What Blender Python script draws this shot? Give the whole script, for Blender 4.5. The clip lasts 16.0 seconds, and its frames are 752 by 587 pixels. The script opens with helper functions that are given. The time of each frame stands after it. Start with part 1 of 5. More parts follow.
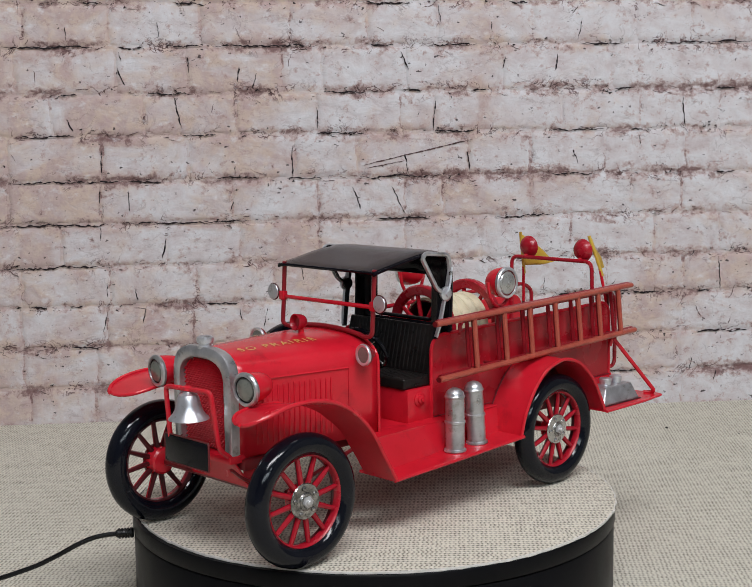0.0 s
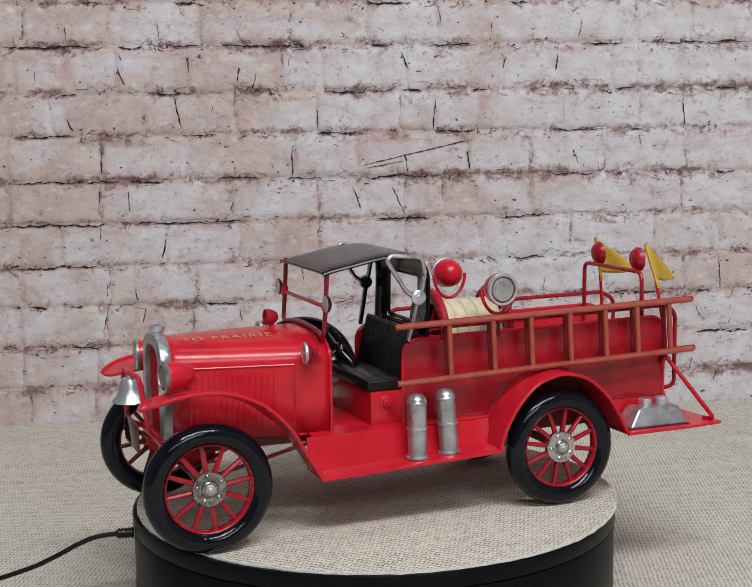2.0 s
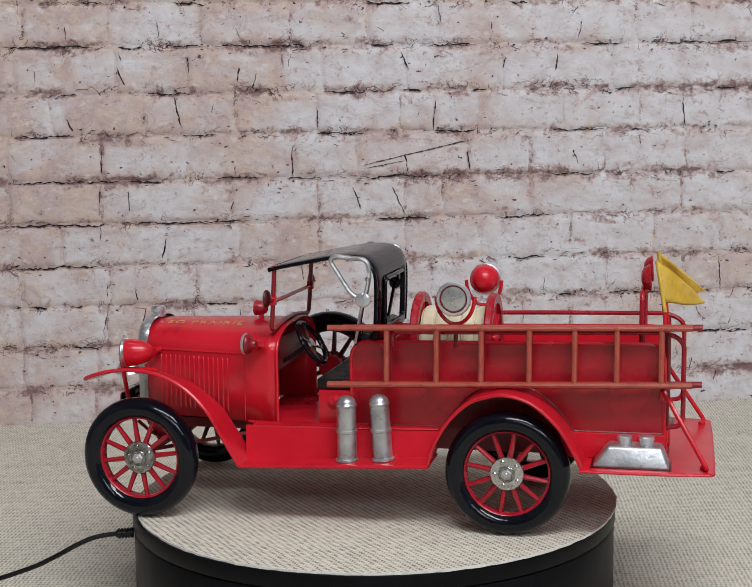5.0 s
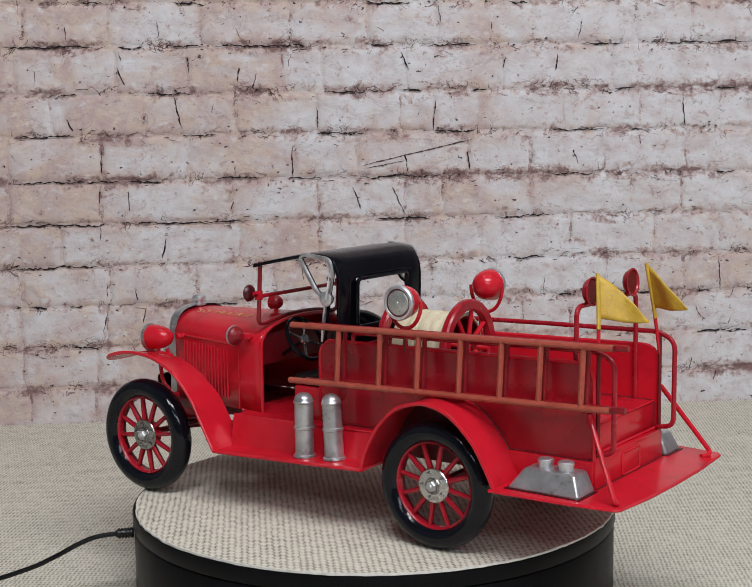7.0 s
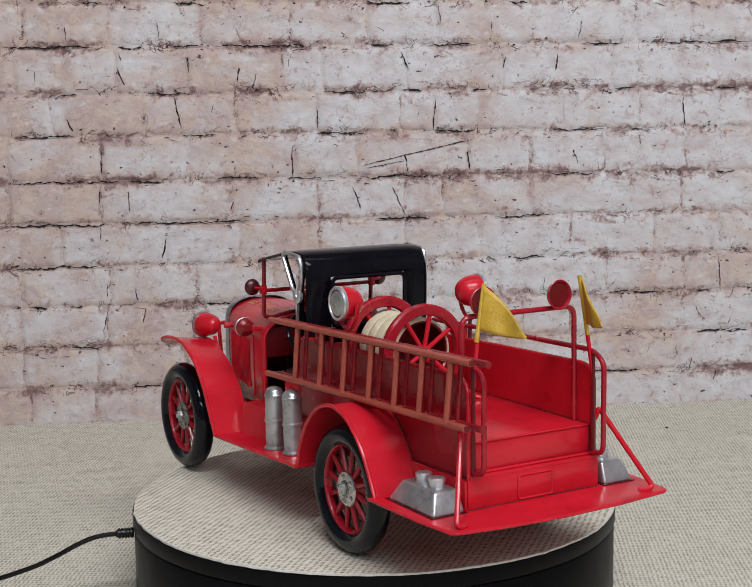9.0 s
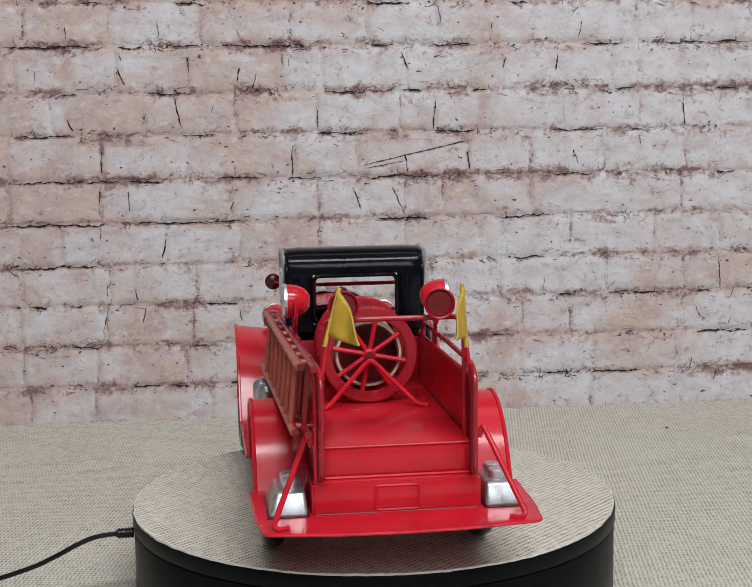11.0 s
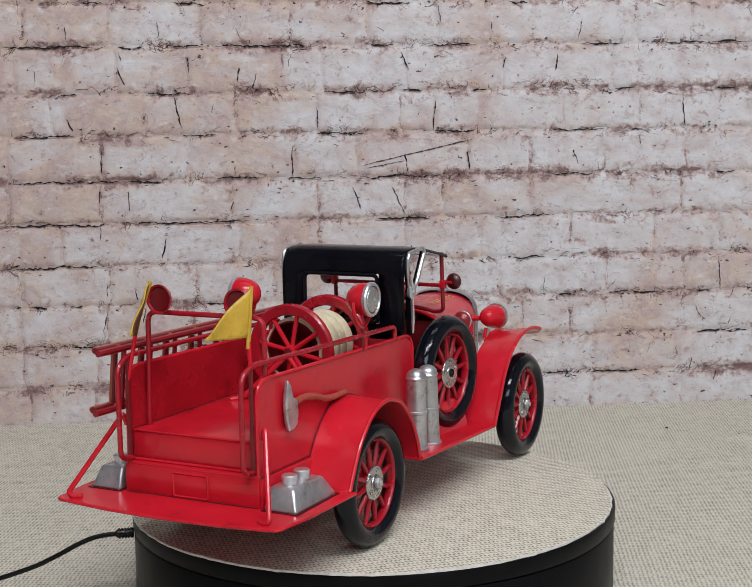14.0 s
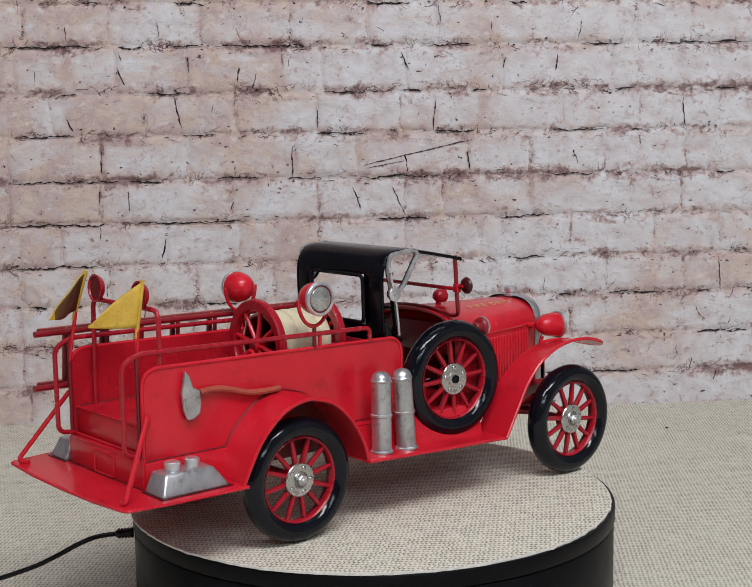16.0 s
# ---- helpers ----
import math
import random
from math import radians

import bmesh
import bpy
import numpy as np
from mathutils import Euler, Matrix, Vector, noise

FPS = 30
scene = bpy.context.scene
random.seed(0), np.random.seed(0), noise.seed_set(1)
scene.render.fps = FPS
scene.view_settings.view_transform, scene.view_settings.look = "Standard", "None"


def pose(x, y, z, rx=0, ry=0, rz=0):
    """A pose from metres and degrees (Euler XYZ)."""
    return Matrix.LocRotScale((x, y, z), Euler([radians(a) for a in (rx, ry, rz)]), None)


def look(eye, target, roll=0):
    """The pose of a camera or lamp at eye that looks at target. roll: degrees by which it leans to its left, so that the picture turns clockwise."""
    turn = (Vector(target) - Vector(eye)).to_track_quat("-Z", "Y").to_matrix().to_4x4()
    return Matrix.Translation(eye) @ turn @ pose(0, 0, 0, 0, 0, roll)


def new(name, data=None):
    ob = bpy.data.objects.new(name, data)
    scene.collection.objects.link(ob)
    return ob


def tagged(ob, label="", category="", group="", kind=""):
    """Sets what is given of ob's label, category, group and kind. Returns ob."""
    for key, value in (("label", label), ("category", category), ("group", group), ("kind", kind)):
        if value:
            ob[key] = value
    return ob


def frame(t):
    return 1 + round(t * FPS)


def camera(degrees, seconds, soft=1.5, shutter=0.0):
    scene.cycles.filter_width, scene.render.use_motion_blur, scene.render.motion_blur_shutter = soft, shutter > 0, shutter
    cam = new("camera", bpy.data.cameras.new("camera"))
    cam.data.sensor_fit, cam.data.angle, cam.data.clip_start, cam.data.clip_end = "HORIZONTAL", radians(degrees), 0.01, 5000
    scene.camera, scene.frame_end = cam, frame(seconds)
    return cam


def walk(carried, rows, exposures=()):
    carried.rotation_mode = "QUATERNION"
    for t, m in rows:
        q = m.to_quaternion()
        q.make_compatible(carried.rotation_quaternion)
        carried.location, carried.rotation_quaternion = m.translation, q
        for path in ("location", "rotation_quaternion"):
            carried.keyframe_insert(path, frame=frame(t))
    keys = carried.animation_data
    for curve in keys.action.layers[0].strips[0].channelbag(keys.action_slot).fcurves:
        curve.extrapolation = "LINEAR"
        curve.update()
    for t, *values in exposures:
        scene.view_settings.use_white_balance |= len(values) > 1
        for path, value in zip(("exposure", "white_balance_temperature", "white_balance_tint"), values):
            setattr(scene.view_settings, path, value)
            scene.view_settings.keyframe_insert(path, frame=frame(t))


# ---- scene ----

# The camera stands still on a stand; the model turns on a motor turntable.
EYE = (0.0, -0.6621, 0.1905)
cam = camera(32.475, 16.0, soft=0.6)
walk(cam, [(t, pose(*EYE, 90 - 7.3208, 0, -0.2321) @ pose(0, 0, 0, 0, 0, -0.8298)) for t in (0.0, 16.0)])

# ---- light ----
world = bpy.data.worlds.new("room_air")
scene.world = world
world.use_nodes = True
world.node_tree.nodes["Background"].inputs[0].default_value = (0.93, 0.97, 1.0, 1)
world.node_tree.nodes["Background"].inputs[1].default_value = 0.06


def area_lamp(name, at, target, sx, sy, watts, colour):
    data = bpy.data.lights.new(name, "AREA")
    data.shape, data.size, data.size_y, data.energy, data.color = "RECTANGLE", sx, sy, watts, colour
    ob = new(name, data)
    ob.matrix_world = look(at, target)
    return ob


# Added lamps out of view, placed from the truck's shadow edges and highlights.
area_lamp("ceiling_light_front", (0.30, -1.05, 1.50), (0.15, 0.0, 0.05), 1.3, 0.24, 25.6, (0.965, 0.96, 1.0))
area_lamp("ceiling_light_back", (0.15, 0.02, 1.53), (0.15, 0.04, 0.0), 1.3, 0.16, 1.7, (0.975, 0.975, 1.0))
# No window is modelled: unseen cool lamp, also filling faces towards the camera.
area_lamp("window_daylight", (0.35, -2.27, 1.18), (0.1, 0.0, 0.05), 1.5, 0.6, 20.8, (0.82, 0.93, 1.0))
scene.view_settings.exposure = 0.0


# ---- materials ----
def node_mat(name):
    m = bpy.data.materials.new(name)
    m.use_nodes = True
    return m, m.node_tree, m.node_tree.nodes["Principled BSDF"]


def add(nt, kind, **values):
    n = nt.nodes.new(kind)
    for k, val in values.items():
        if k in n.inputs:
            n.inputs[k].default_value = val
    return n


def ramp(nt, src, stops):
    r = nt.nodes.new("ShaderNodeValToRGB")
    while len(r.color_ramp.elements) < len(stops):
        r.color_ramp.elements.new(0.5)
    for e, (p, col) in zip(r.color_ramp.elements, stops):
        e.position, e.color = p, (*col, 1) if len(col) == 3 else col
    nt.links.new(src, r.inputs[0])
    return r.outputs[0]


def maths(nt, op, a, b=None, clamp=False):
    n = nt.nodes.new("ShaderNodeMath")
    n.operation, n.use_clamp = op, clamp
    for i, val in enumerate((a, b)):
        if val is None:
            continue
        if isinstance(val, (int, float)):
            n.inputs[i].default_value = val
        else:
            nt.links.new(val, n.inputs[i])
    return n.outputs[0]


def noise_out(nt, vec, scale, detail=4.0, rough=0.6, distort=0.0):
    n = add(nt, "ShaderNodeTexNoise", Scale=scale, Detail=detail, Roughness=rough, Distortion=distort)
    nt.links.new(vec, n.inputs["Vector"])
    return n.outputs["Fac"]


def mixed(nt, fac, a, b, mode="MIX"):
    n = nt.nodes.new("ShaderNodeMix")
    n.data_type, n.blend_type = "RGBA", mode
    for sock, val in ((n.inputs[0], fac), (n.inputs[6], a), (n.inputs[7], b)):
        if isinstance(val, (int, float)):
            sock.default_value = val
        elif isinstance(val, tuple):
            sock.default_value = (*val, 1)
        else:
            nt.links.new(val, sock)
    return n.outputs[2]


def surface(name, a, b, rough=(0.3, 0.5), metal=0.0, coarse=60.0, fine=700.0, bump=0.15, coat=0.0, specks=None, wear=None, gleam=0.5, wear_scale=3.1, smudge=None, smudged=0.5, dents=0.0):
    """A painted, metal or moulded surface: two tones, uneven gloss, fine relief, and specks of wear."""
    m, nt, bsdf = node_mat(name)
    vec = nt.nodes.new("ShaderNodeTexCoord").outputs["Object"]
    big, small = noise_out(nt, vec, coarse), noise_out(nt, vec, fine, 3.0)
    col = ramp(nt, big, [(0.3, a), (0.7, b)])
    if wear:
        col = mixed(nt, ramp(nt, noise_out(nt, vec, coarse * wear_scale, 6.0, 0.7), [(0.56, (0, 0, 0)), (0.72, (0.75, 0.75, 0.75))]), col, wear)
    if smudge:
        rubbed = noise_out(nt, vec, 26.0, 5.0, 0.62, 0.6)
        col = mixed(nt, ramp(nt, rubbed, [(smudged, (0, 0, 0)), (smudged + 0.16, (0.55, 0.55, 0.55)), (smudged + 0.28, (0.85, 0.85, 0.85))]), col, smudge)
        streaks = add(nt, "ShaderNodeMapping", Scale=(6.0, 6.0, 0.8))
        nt.links.new(vec, streaks.inputs["Vector"])
        col = mixed(nt, ramp(nt, noise_out(nt, streaks.outputs[0], 45.0, 4.0, 0.6), [(smudged + 0.06, (0, 0, 0)), (smudged + 0.28, (0.2, 0.2, 0.2))]), col, smudge)
    if specks:
        col = mixed(nt, ramp(nt, noise_out(nt, vec, 330.0, 5.0, 0.75), [(0.68, (0, 0, 0)), (0.73, (1, 1, 1))]), col, specks)
    nt.links.new(col, bsdf.inputs["Base Color"])
    r = maths(nt, "ADD", maths(nt, "MULTIPLY", big, (rough[1] - rough[0]) * 1.6), rough[0] - (rough[1] - rough[0]) * 0.3, True)
    nt.links.new(r, bsdf.inputs["Roughness"])
    bsdf.inputs["Metallic"].default_value = metal
    bsdf.inputs["Coat Weight"].default_value = coat
    bsdf.inputs["Specular IOR Level"].default_value = gleam
    bsdf.inputs["Coat Roughness"].default_value = 0.12
    bp = add(nt, "ShaderNodeBump", Strength=bump, Distance=0.0006)
    relief = maths(nt, "ADD", small, maths(nt, "MULTIPLY", big, 1.0))
    if dents:
        relief = maths(nt, "ADD", relief, maths(nt, "MULTIPLY", noise_out(nt, vec, 130.0, 2.0), dents))
    nt.links.new(relief, bp.inputs["Height"])
    nt.links.new(bp.outputs[0], bsdf.inputs["Normal"])
    return m


RED = surface("red_enamel", (0.52, 0.009, 0.021), (0.62, 0.013, 0.029), (0.17, 0.30), coarse=45, bump=0.07, specks=(0.13, 0.005, 0.008), wear=(0.34, 0.007, 0.016), wear_scale=1.7, gleam=0.46, smudge=(0.22, 0.005, 0.010), smudged=0.64, dents=1.6)
# Darker copy of the red: grime plus the ladder's shade put into colour.
GRIMY_SHADED_RED = surface("grimy_shaded_red_enamel", (0.32, 0.007, 0.015), (0.44, 0.010, 0.021), (0.19, 0.33), coarse=45, bump=0.08, specks=(0.10, 0.004, 0.006), wear=(0.24, 0.006, 0.012), wear_scale=1.7, gleam=0.45, smudge=(0.09, 0.004, 0.006), smudged=0.54, dents=2.0)
WHEEL_RED = surface("dark_red_enamel", (0.30, 0.006, 0.016), (0.40, 0.009, 0.022), (0.2, 0.32), coarse=60, bump=0.1, wear=(0.14, 0.005, 0.009))
# Dark paint, also used for shade painted on bed front and inner ladder.
MAROON = surface("maroon_enamel_and_shade", (0.20, 0.006, 0.012), (0.28, 0.009, 0.016), (0.25, 0.40), bump=0.1)
# Dark paint, also used for shade painted on ladder backs and in hollows.
DEEP_RED = surface("deep_red_enamel_and_shade", (0.12, 0.004, 0.008), (0.18, 0.007, 0.011), (0.30, 0.45), bump=0.12)
TYRE = surface("gloss_black_rubber", (0.0025, 0.003, 0.006), (0.005, 0.006, 0.010), (0.04, 0.10), coarse=120, bump=0.12, specks=(0.05, 0.05, 0.06), gleam=0.30, dents=3.0)
BLACK = surface("black_lacquer", (0.004, 0.004, 0.006), (0.007, 0.007, 0.010), (0.05, 0.10), coarse=80, bump=0.06, gleam=0.17, dents=2.0)
ROOF = surface("black_canopy_paint", (0.003, 0.003, 0.005), (0.006, 0.006, 0.009), (0.07, 0.14), coarse=70, fine=1100, bump=0.06, specks=(0.02, 0.02, 0.02), gleam=0.14, dents=3.0)
LEATHER = surface("black_seat_paint", (0.008, 0.007, 0.007), (0.014, 0.011, 0.010), (0.22, 0.40), coarse=200, bump=0.3, gleam=0.22)
SILVER = surface("silver_paint", (0.60, 0.61, 0.64), (0.78, 0.79, 0.83), (0.27, 0.42), metal=0.85, coarse=90, bump=0.14, wear=(0.20, 0.185, 0.165), wear_scale=1.6)
AGED_SILVER = surface("aged_silver_paint", (0.40, 0.40, 0.41), (0.66, 0.66, 0.68), (0.24, 0.40), metal=0.8, coarse=110, bump=0.16, wear=(0.14, 0.105, 0.06), wear_scale=1.2)
STEEL = surface("zinc_steel", (0.40, 0.39, 0.38), (0.66, 0.65, 0.64), (0.16, 0.32), metal=0.95, coarse=160, bump=0.15, wear=(0.09, 0.08, 0.07), wear_scale=1.3)
OILY = surface("oil_darkened_steel", (0.07, 0.065, 0.06), (0.52, 0.51, 0.49), (0.14, 0.30), metal=0.9, coarse=260, bump=0.15, wear=(0.02, 0.018, 0.016), wear_scale=0.8)
BOLT_ZINC = surface("dull_zinc_bolt", (0.42, 0.42, 0.42), (0.58, 0.58, 0.58), (0.34, 0.46), metal=0.6, coarse=220, bump=0.12)
LENS = surface("dull_lens_metal", (0.42, 0.42, 0.41), (0.60, 0.60, 0.59), (0.22, 0.36), metal=0.75, coarse=200, bump=0.2, wear=(0.24, 0.22, 0.20))
# Dark paint, also used for shade painted on the wheels' inner sides.
DARK_RED = surface("near_black_red_and_shade", (0.040, 0.003, 0.005), (0.075, 0.004, 0.007), (0.25, 0.40), bump=0.12)
LAMP_GLASS = surface("cloudy_lamp_glass", (0.17, 0.19, 0.17), (0.27, 0.28, 0.25), (0.10, 0.22), metal=0.35, coarse=160, bump=0.12, wear=(0.10, 0.10, 0.085), gleam=0.6)
# Dark brown with yellow patches, for the pennant's painted-in shade.
FLAG_SHADE = surface("shaded_flag_tin", (0.05, 0.022, 0.012), (0.12, 0.055, 0.020), (0.35, 0.5), coarse=90, bump=0.3, wear=(0.42, 0.26, 0.04), wear_scale=0.9)
WOOD = surface("copper_brown_paint", (0.30, 0.052, 0.034), (0.44, 0.095, 0.060), (0.26, 0.42), coarse=150, bump=0.3, specks=(0.10, 0.018, 0.014), wear=(0.17, 0.028, 0.02), wear_scale=1.0)
HOSE = surface("cream_hose_cloth", (0.58, 0.50, 0.34), (0.72, 0.65, 0.47), (0.6, 0.8), coarse=140, bump=0.5, wear=(0.46, 0.38, 0.22))
YELLOW = surface("yellow_tin_flag", (0.46, 0.27, 0.026), (0.62, 0.40, 0.045), (0.4, 0.55), coarse=110, bump=0.35, specks=(0.20, 0.10, 0.01), wear=(0.30, 0.20, 0.01))
GOLD = surface("gold_lettering", (0.52, 0.28, 0.06), (0.70, 0.40, 0.10), (0.4, 0.55), coarse=300, bump=0.1, wear=(0.50, 0.03, 0.03), wear_scale=0.9)
SHELL = surface("black_plastic", (0.003, 0.003, 0.004), (0.005, 0.005, 0.006), (0.34, 0.46), coarse=90, fine=1800, bump=0.06, gleam=0.11)
CABLE = surface("black_cable_rubber", (0.004, 0.004, 0.004), (0.008, 0.008, 0.008), (0.22, 0.34), bump=0.1, gleam=0.35)
FRAY = surface("frayed_cloth_edge", (0.60, 0.58, 0.53), (0.80, 0.78, 0.74), (0.85, 0.95), coarse=300, bump=0.5)
PLAIN = surface("plain_wall_paint", (0.27, 0.27, 0.28), (0.31, 0.31, 0.32), (0.7, 0.85), coarse=4, fine=120, bump=0.1)


def weave(name, turn, pitch_x=0.0025, pitch_y=0.0042, rib=0.30, stagger=0.12, depth=0.30, dash=2.0, tones=((0.62, 0.585, 0.48), (0.70, 0.665, 0.56))):
    """Coarse ribbed canvas: over-and-under threads with dark gaps between them, in metres."""
    m, nt, bsdf = node_mat(name)
    tc = nt.nodes.new("ShaderNodeTexCoord").outputs["Object"]
    mp = add(nt, "ShaderNodeMapping", Rotation=(0, 0, radians(turn)))
    nt.links.new(tc, mp.inputs["Vector"])
    wob = add(nt, "ShaderNodeTexNoise", Scale=90.0, Detail=4.0)
    nt.links.new(mp.outputs[0], wob.inputs["Vector"])
    sub = nt.nodes.new("ShaderNodeVectorMath")
    sub.operation = "MULTIPLY_ADD"
    nt.links.new(wob.outputs["Color"], sub.inputs[0])
    sub.inputs[1].default_value = (0.0011, 0.0011, 0)
    nt.links.new(mp.outputs[0], sub.inputs[2])
    xyz = nt.nodes.new("ShaderNodeSeparateXYZ")
    nt.links.new(sub.outputs[0], xyz.inputs[0])
    px, py = maths(nt, "MULTIPLY", xyz.outputs[0], 1 / pitch_x), maths(nt, "MULTIPLY", xyz.outputs[1], 1 / pitch_y)
    row = maths(nt, "MULTIPLY", maths(nt, "MODULO", maths(nt, "FLOOR", py), 2.0), stagger)
    sx = maths(nt, "ABSOLUTE", maths(nt, "SINE", maths(nt, "MULTIPLY", maths(nt, "ADD", px, row), math.pi)))
    sy = maths(nt, "ABSOLUTE", maths(nt, "SINE", maths(nt, "MULTIPLY", py, math.pi)))
    gap_x, gap_y = maths(nt, "SUBTRACT", 1.0, sx), maths(nt, "SUBTRACT", 1.0, sy)
    deep = maths(nt, "MULTIPLY", maths(nt, "POWER", maths(nt, "MULTIPLY", gap_x, gap_y), 1.0), dash, True)
    hole = maths(nt, "ADD", deep, maths(nt, "ADD", maths(nt, "MULTIPLY", gap_x, rib), maths(nt, "MULTIPLY", gap_y, 0.05)), True)
    hole = maths(nt, "MULTIPLY", hole, maths(nt, "ADD", depth, maths(nt, "MULTIPLY", noise_out(nt, mp.outputs[0], 230.0, 3.0), 1.0)), True)
    cell = nt.nodes.new("ShaderNodeCombineXYZ")
    nt.links.new(maths(nt, "FLOOR", maths(nt, "ADD", px, row)), cell.inputs[0])
    nt.links.new(maths(nt, "FLOOR", py), cell.inputs[1])
    stitch = nt.nodes.new("ShaderNodeTexWhiteNoise")
    stitch.noise_dimensions = "2D"
    nt.links.new(cell.outputs[0], stitch.inputs["Vector"])
    hole = maths(nt, "MULTIPLY", hole, maths(nt, "ADD", 0.5, maths(nt, "MULTIPLY", stitch.outputs["Value"], 0.85)), True)
    vary = noise_out(nt, mp.outputs[0], 9.0, 3.0)
    fibre = noise_out(nt, mp.outputs[0], 420.0, 3.0, 0.7)
    col = mixed(nt, vary, *tones)
    col = mixed(nt, maths(nt, "MULTIPLY", fibre, 0.5), col, (0.76, 0.735, 0.66))
    col = mixed(nt, maths(nt, "MULTIPLY", stitch.outputs["Value"], 0.14), col, (0.36, 0.32, 0.25))
    col = mixed(nt, hole, col, (0.115, 0.10, 0.072))
    nt.links.new(col, bsdf.inputs["Base Color"])
    bsdf.inputs["Roughness"].default_value = 0.92
    bsdf.inputs["Specular IOR Level"].default_value = 0.15
    bp = add(nt, "ShaderNodeBump", Strength=0.6, Distance=0.0007)
    nt.links.new(maths(nt, "ADD", maths(nt, "SUBTRACT", 1.0, hole), maths(nt, "MULTIPLY", fibre, 0.4)), bp.inputs["Height"])
    nt.links.new(bp.outputs[0], bsdf.inputs["Normal"])
    return m


CLOTH = weave("ribbed_canvas", 5.0, 0.0024, 0.0030, 0.40, 0.20, 0.13, 1.5)
DISC_CLOTH = weave("ribbed_canvas_disc", 48.0, 0.0021, 0.0029, 0.16, 0.32, 0.34, 1.7, ((0.72, 0.67, 0.55), (0.79, 0.74, 0.62)))


def whitewash(name, worn_edges, clay_share):
    """Printed limewashed old brick: smooth white wash, tan and pink clay in clouds, flaking wash and dark crumbs along
    the worn edges.
    """
    m, nt, bsdf = node_mat(name)
    wall_space = nt.nodes.new("ShaderNodeTexCoord")
    wall_space.name = "wall_space"
    vec = wall_space.outputs["Object"]
    flat = add(nt, "ShaderNodeMapping", Scale=(0.85, 1.0, 1.2))
    nt.links.new(vec, flat.inputs["Vector"])
    cloud = noise_out(nt, flat.outputs[0], 17.0, 7.0, 0.62, 0.7)
    mid = noise_out(nt, flat.outputs[0], 55.0, 7.0, 0.62, 0.3)
    grit = noise_out(nt, vec, 240.0, 6.0, 0.7)
    smear = noise_out(nt, flat.outputs[0], 85.0, 7.0, 0.7, 0.4)
    rnd = nt.nodes.new("ShaderNodeObjectInfo").outputs["Random"]
    clay = ramp(nt, noise_out(nt, vec, 26.0, 5.0, 0.6), [(0.36, (0.50, 0.375, 0.365)), (0.46, (0.58, 0.46, 0.39)), (0.54, (0.49, 0.375, 0.36)), (0.64, (0.575, 0.465, 0.41))])
    wash = ramp(nt, mid, [(0.32, (0.52, 0.45, 0.455)), (0.43, (0.595, 0.55, 0.56)), (0.54, (0.635, 0.615, 0.63)), (0.66, (0.67, 0.665, 0.69))])
    amount = maths(nt, "ADD", maths(nt, "MULTIPLY", cloud, 1.15), maths(nt, "MULTIPLY", mid, 0.45))
    amount = maths(nt, "ADD", amount, maths(nt, "MULTIPLY", maths(nt, "SUBTRACT", rnd, 0.5), 0.10))
    place = nt.nodes.new("ShaderNodeSeparateXYZ")
    nt.links.new(vec, place.inputs[0])
    # Less clay shows towards the right.
    less_clay_right = maths(nt, "MULTIPLY", place.outputs[0], -0.40)
    amount = maths(nt, "ADD", amount, maths(nt, "ADD", less_clay_right, maths(nt, "MULTIPLY", maths(nt, "SUBTRACT", noise_out(nt, vec, 6.5, 3.0), 0.5), 0.7)))
    if worn_edges:
        own = nt.nodes.new("ShaderNodeTexCoord").outputs["Object"]
        xyz = nt.nodes.new("ShaderNodeSeparateXYZ")
        nt.links.new(own, xyz.inputs[0])
        rise = maths(nt, "ABSOLUTE", xyz.outputs[2])
        edge = maths(nt, "MULTIPLY", maths(nt, "SUBTRACT", rise, 0.0088), 130.0, True)
        gen = nt.nodes.new("ShaderNodeSeparateXYZ")
        nt.links.new(nt.nodes.new("ShaderNodeTexCoord").outputs["Generated"], gen.inputs[0])
        end = maths(nt, "MULTIPLY", maths(nt, "SUBTRACT", maths(nt, "ABSOLUTE", maths(nt, "SUBTRACT", gen.outputs[0], 0.5)), 0.43), 14.0, True)
        edge = maths(nt, "MAXIMUM", edge, maths(nt, "MULTIPLY", end, 0.55))
        amount = maths(nt, "ADD", amount, maths(nt, "MULTIPLY", maths(nt, "MULTIPLY", edge, maths(nt, "SUBTRACT", smear, 0.36)), 0.9))
    else:
        edge = 0.8
    mask = ramp(nt, amount, [(clay_share - 0.12, (0, 0, 0)), (clay_share, (0.50, 0.50, 0.50)), (clay_share + 0.11, (1, 1, 1))])
    col = mixed(nt, mask, wash, clay)
    # Bared, crumbled brick: wide patches along some of the joints, with hard broken outlines.
    patch = maths(nt, "SUBTRACT", noise_out(nt, vec, 17.0, 3.0, 0.55), 0.40)
    crumble = maths(nt, "ADD", maths(nt, "MULTIPLY", smear, 0.62), maths(nt, "MULTIPLY", grit, 0.45))
    crumble = maths(nt, "ADD", crumble, maths(nt, "MULTIPLY", maths(nt, "MULTIPLY", edge, patch), 0.80))
    tan = ramp(nt, crumble, [(0.585, (0, 0, 0)), (0.635, (0.7, 0.7, 0.7))])
    col = mixed(nt, tan, col, (0.47, 0.345, 0.325))
    rust = ramp(nt, crumble, [(0.650, (0, 0, 0)), (0.70, (0.6, 0.6, 0.6)), (0.78, (0.95, 0.95, 0.95))])
    col = mixed(nt, rust, col, (0.20, 0.115, 0.112))
    # Thin dark outlines where the wash lifts in flakes.
    lift = maths(nt, "ABSOLUTE", maths(nt, "SUBTRACT", noise_out(nt, flat.outputs[0], 48.0, 5.0, 0.6, 0.5), 0.5))
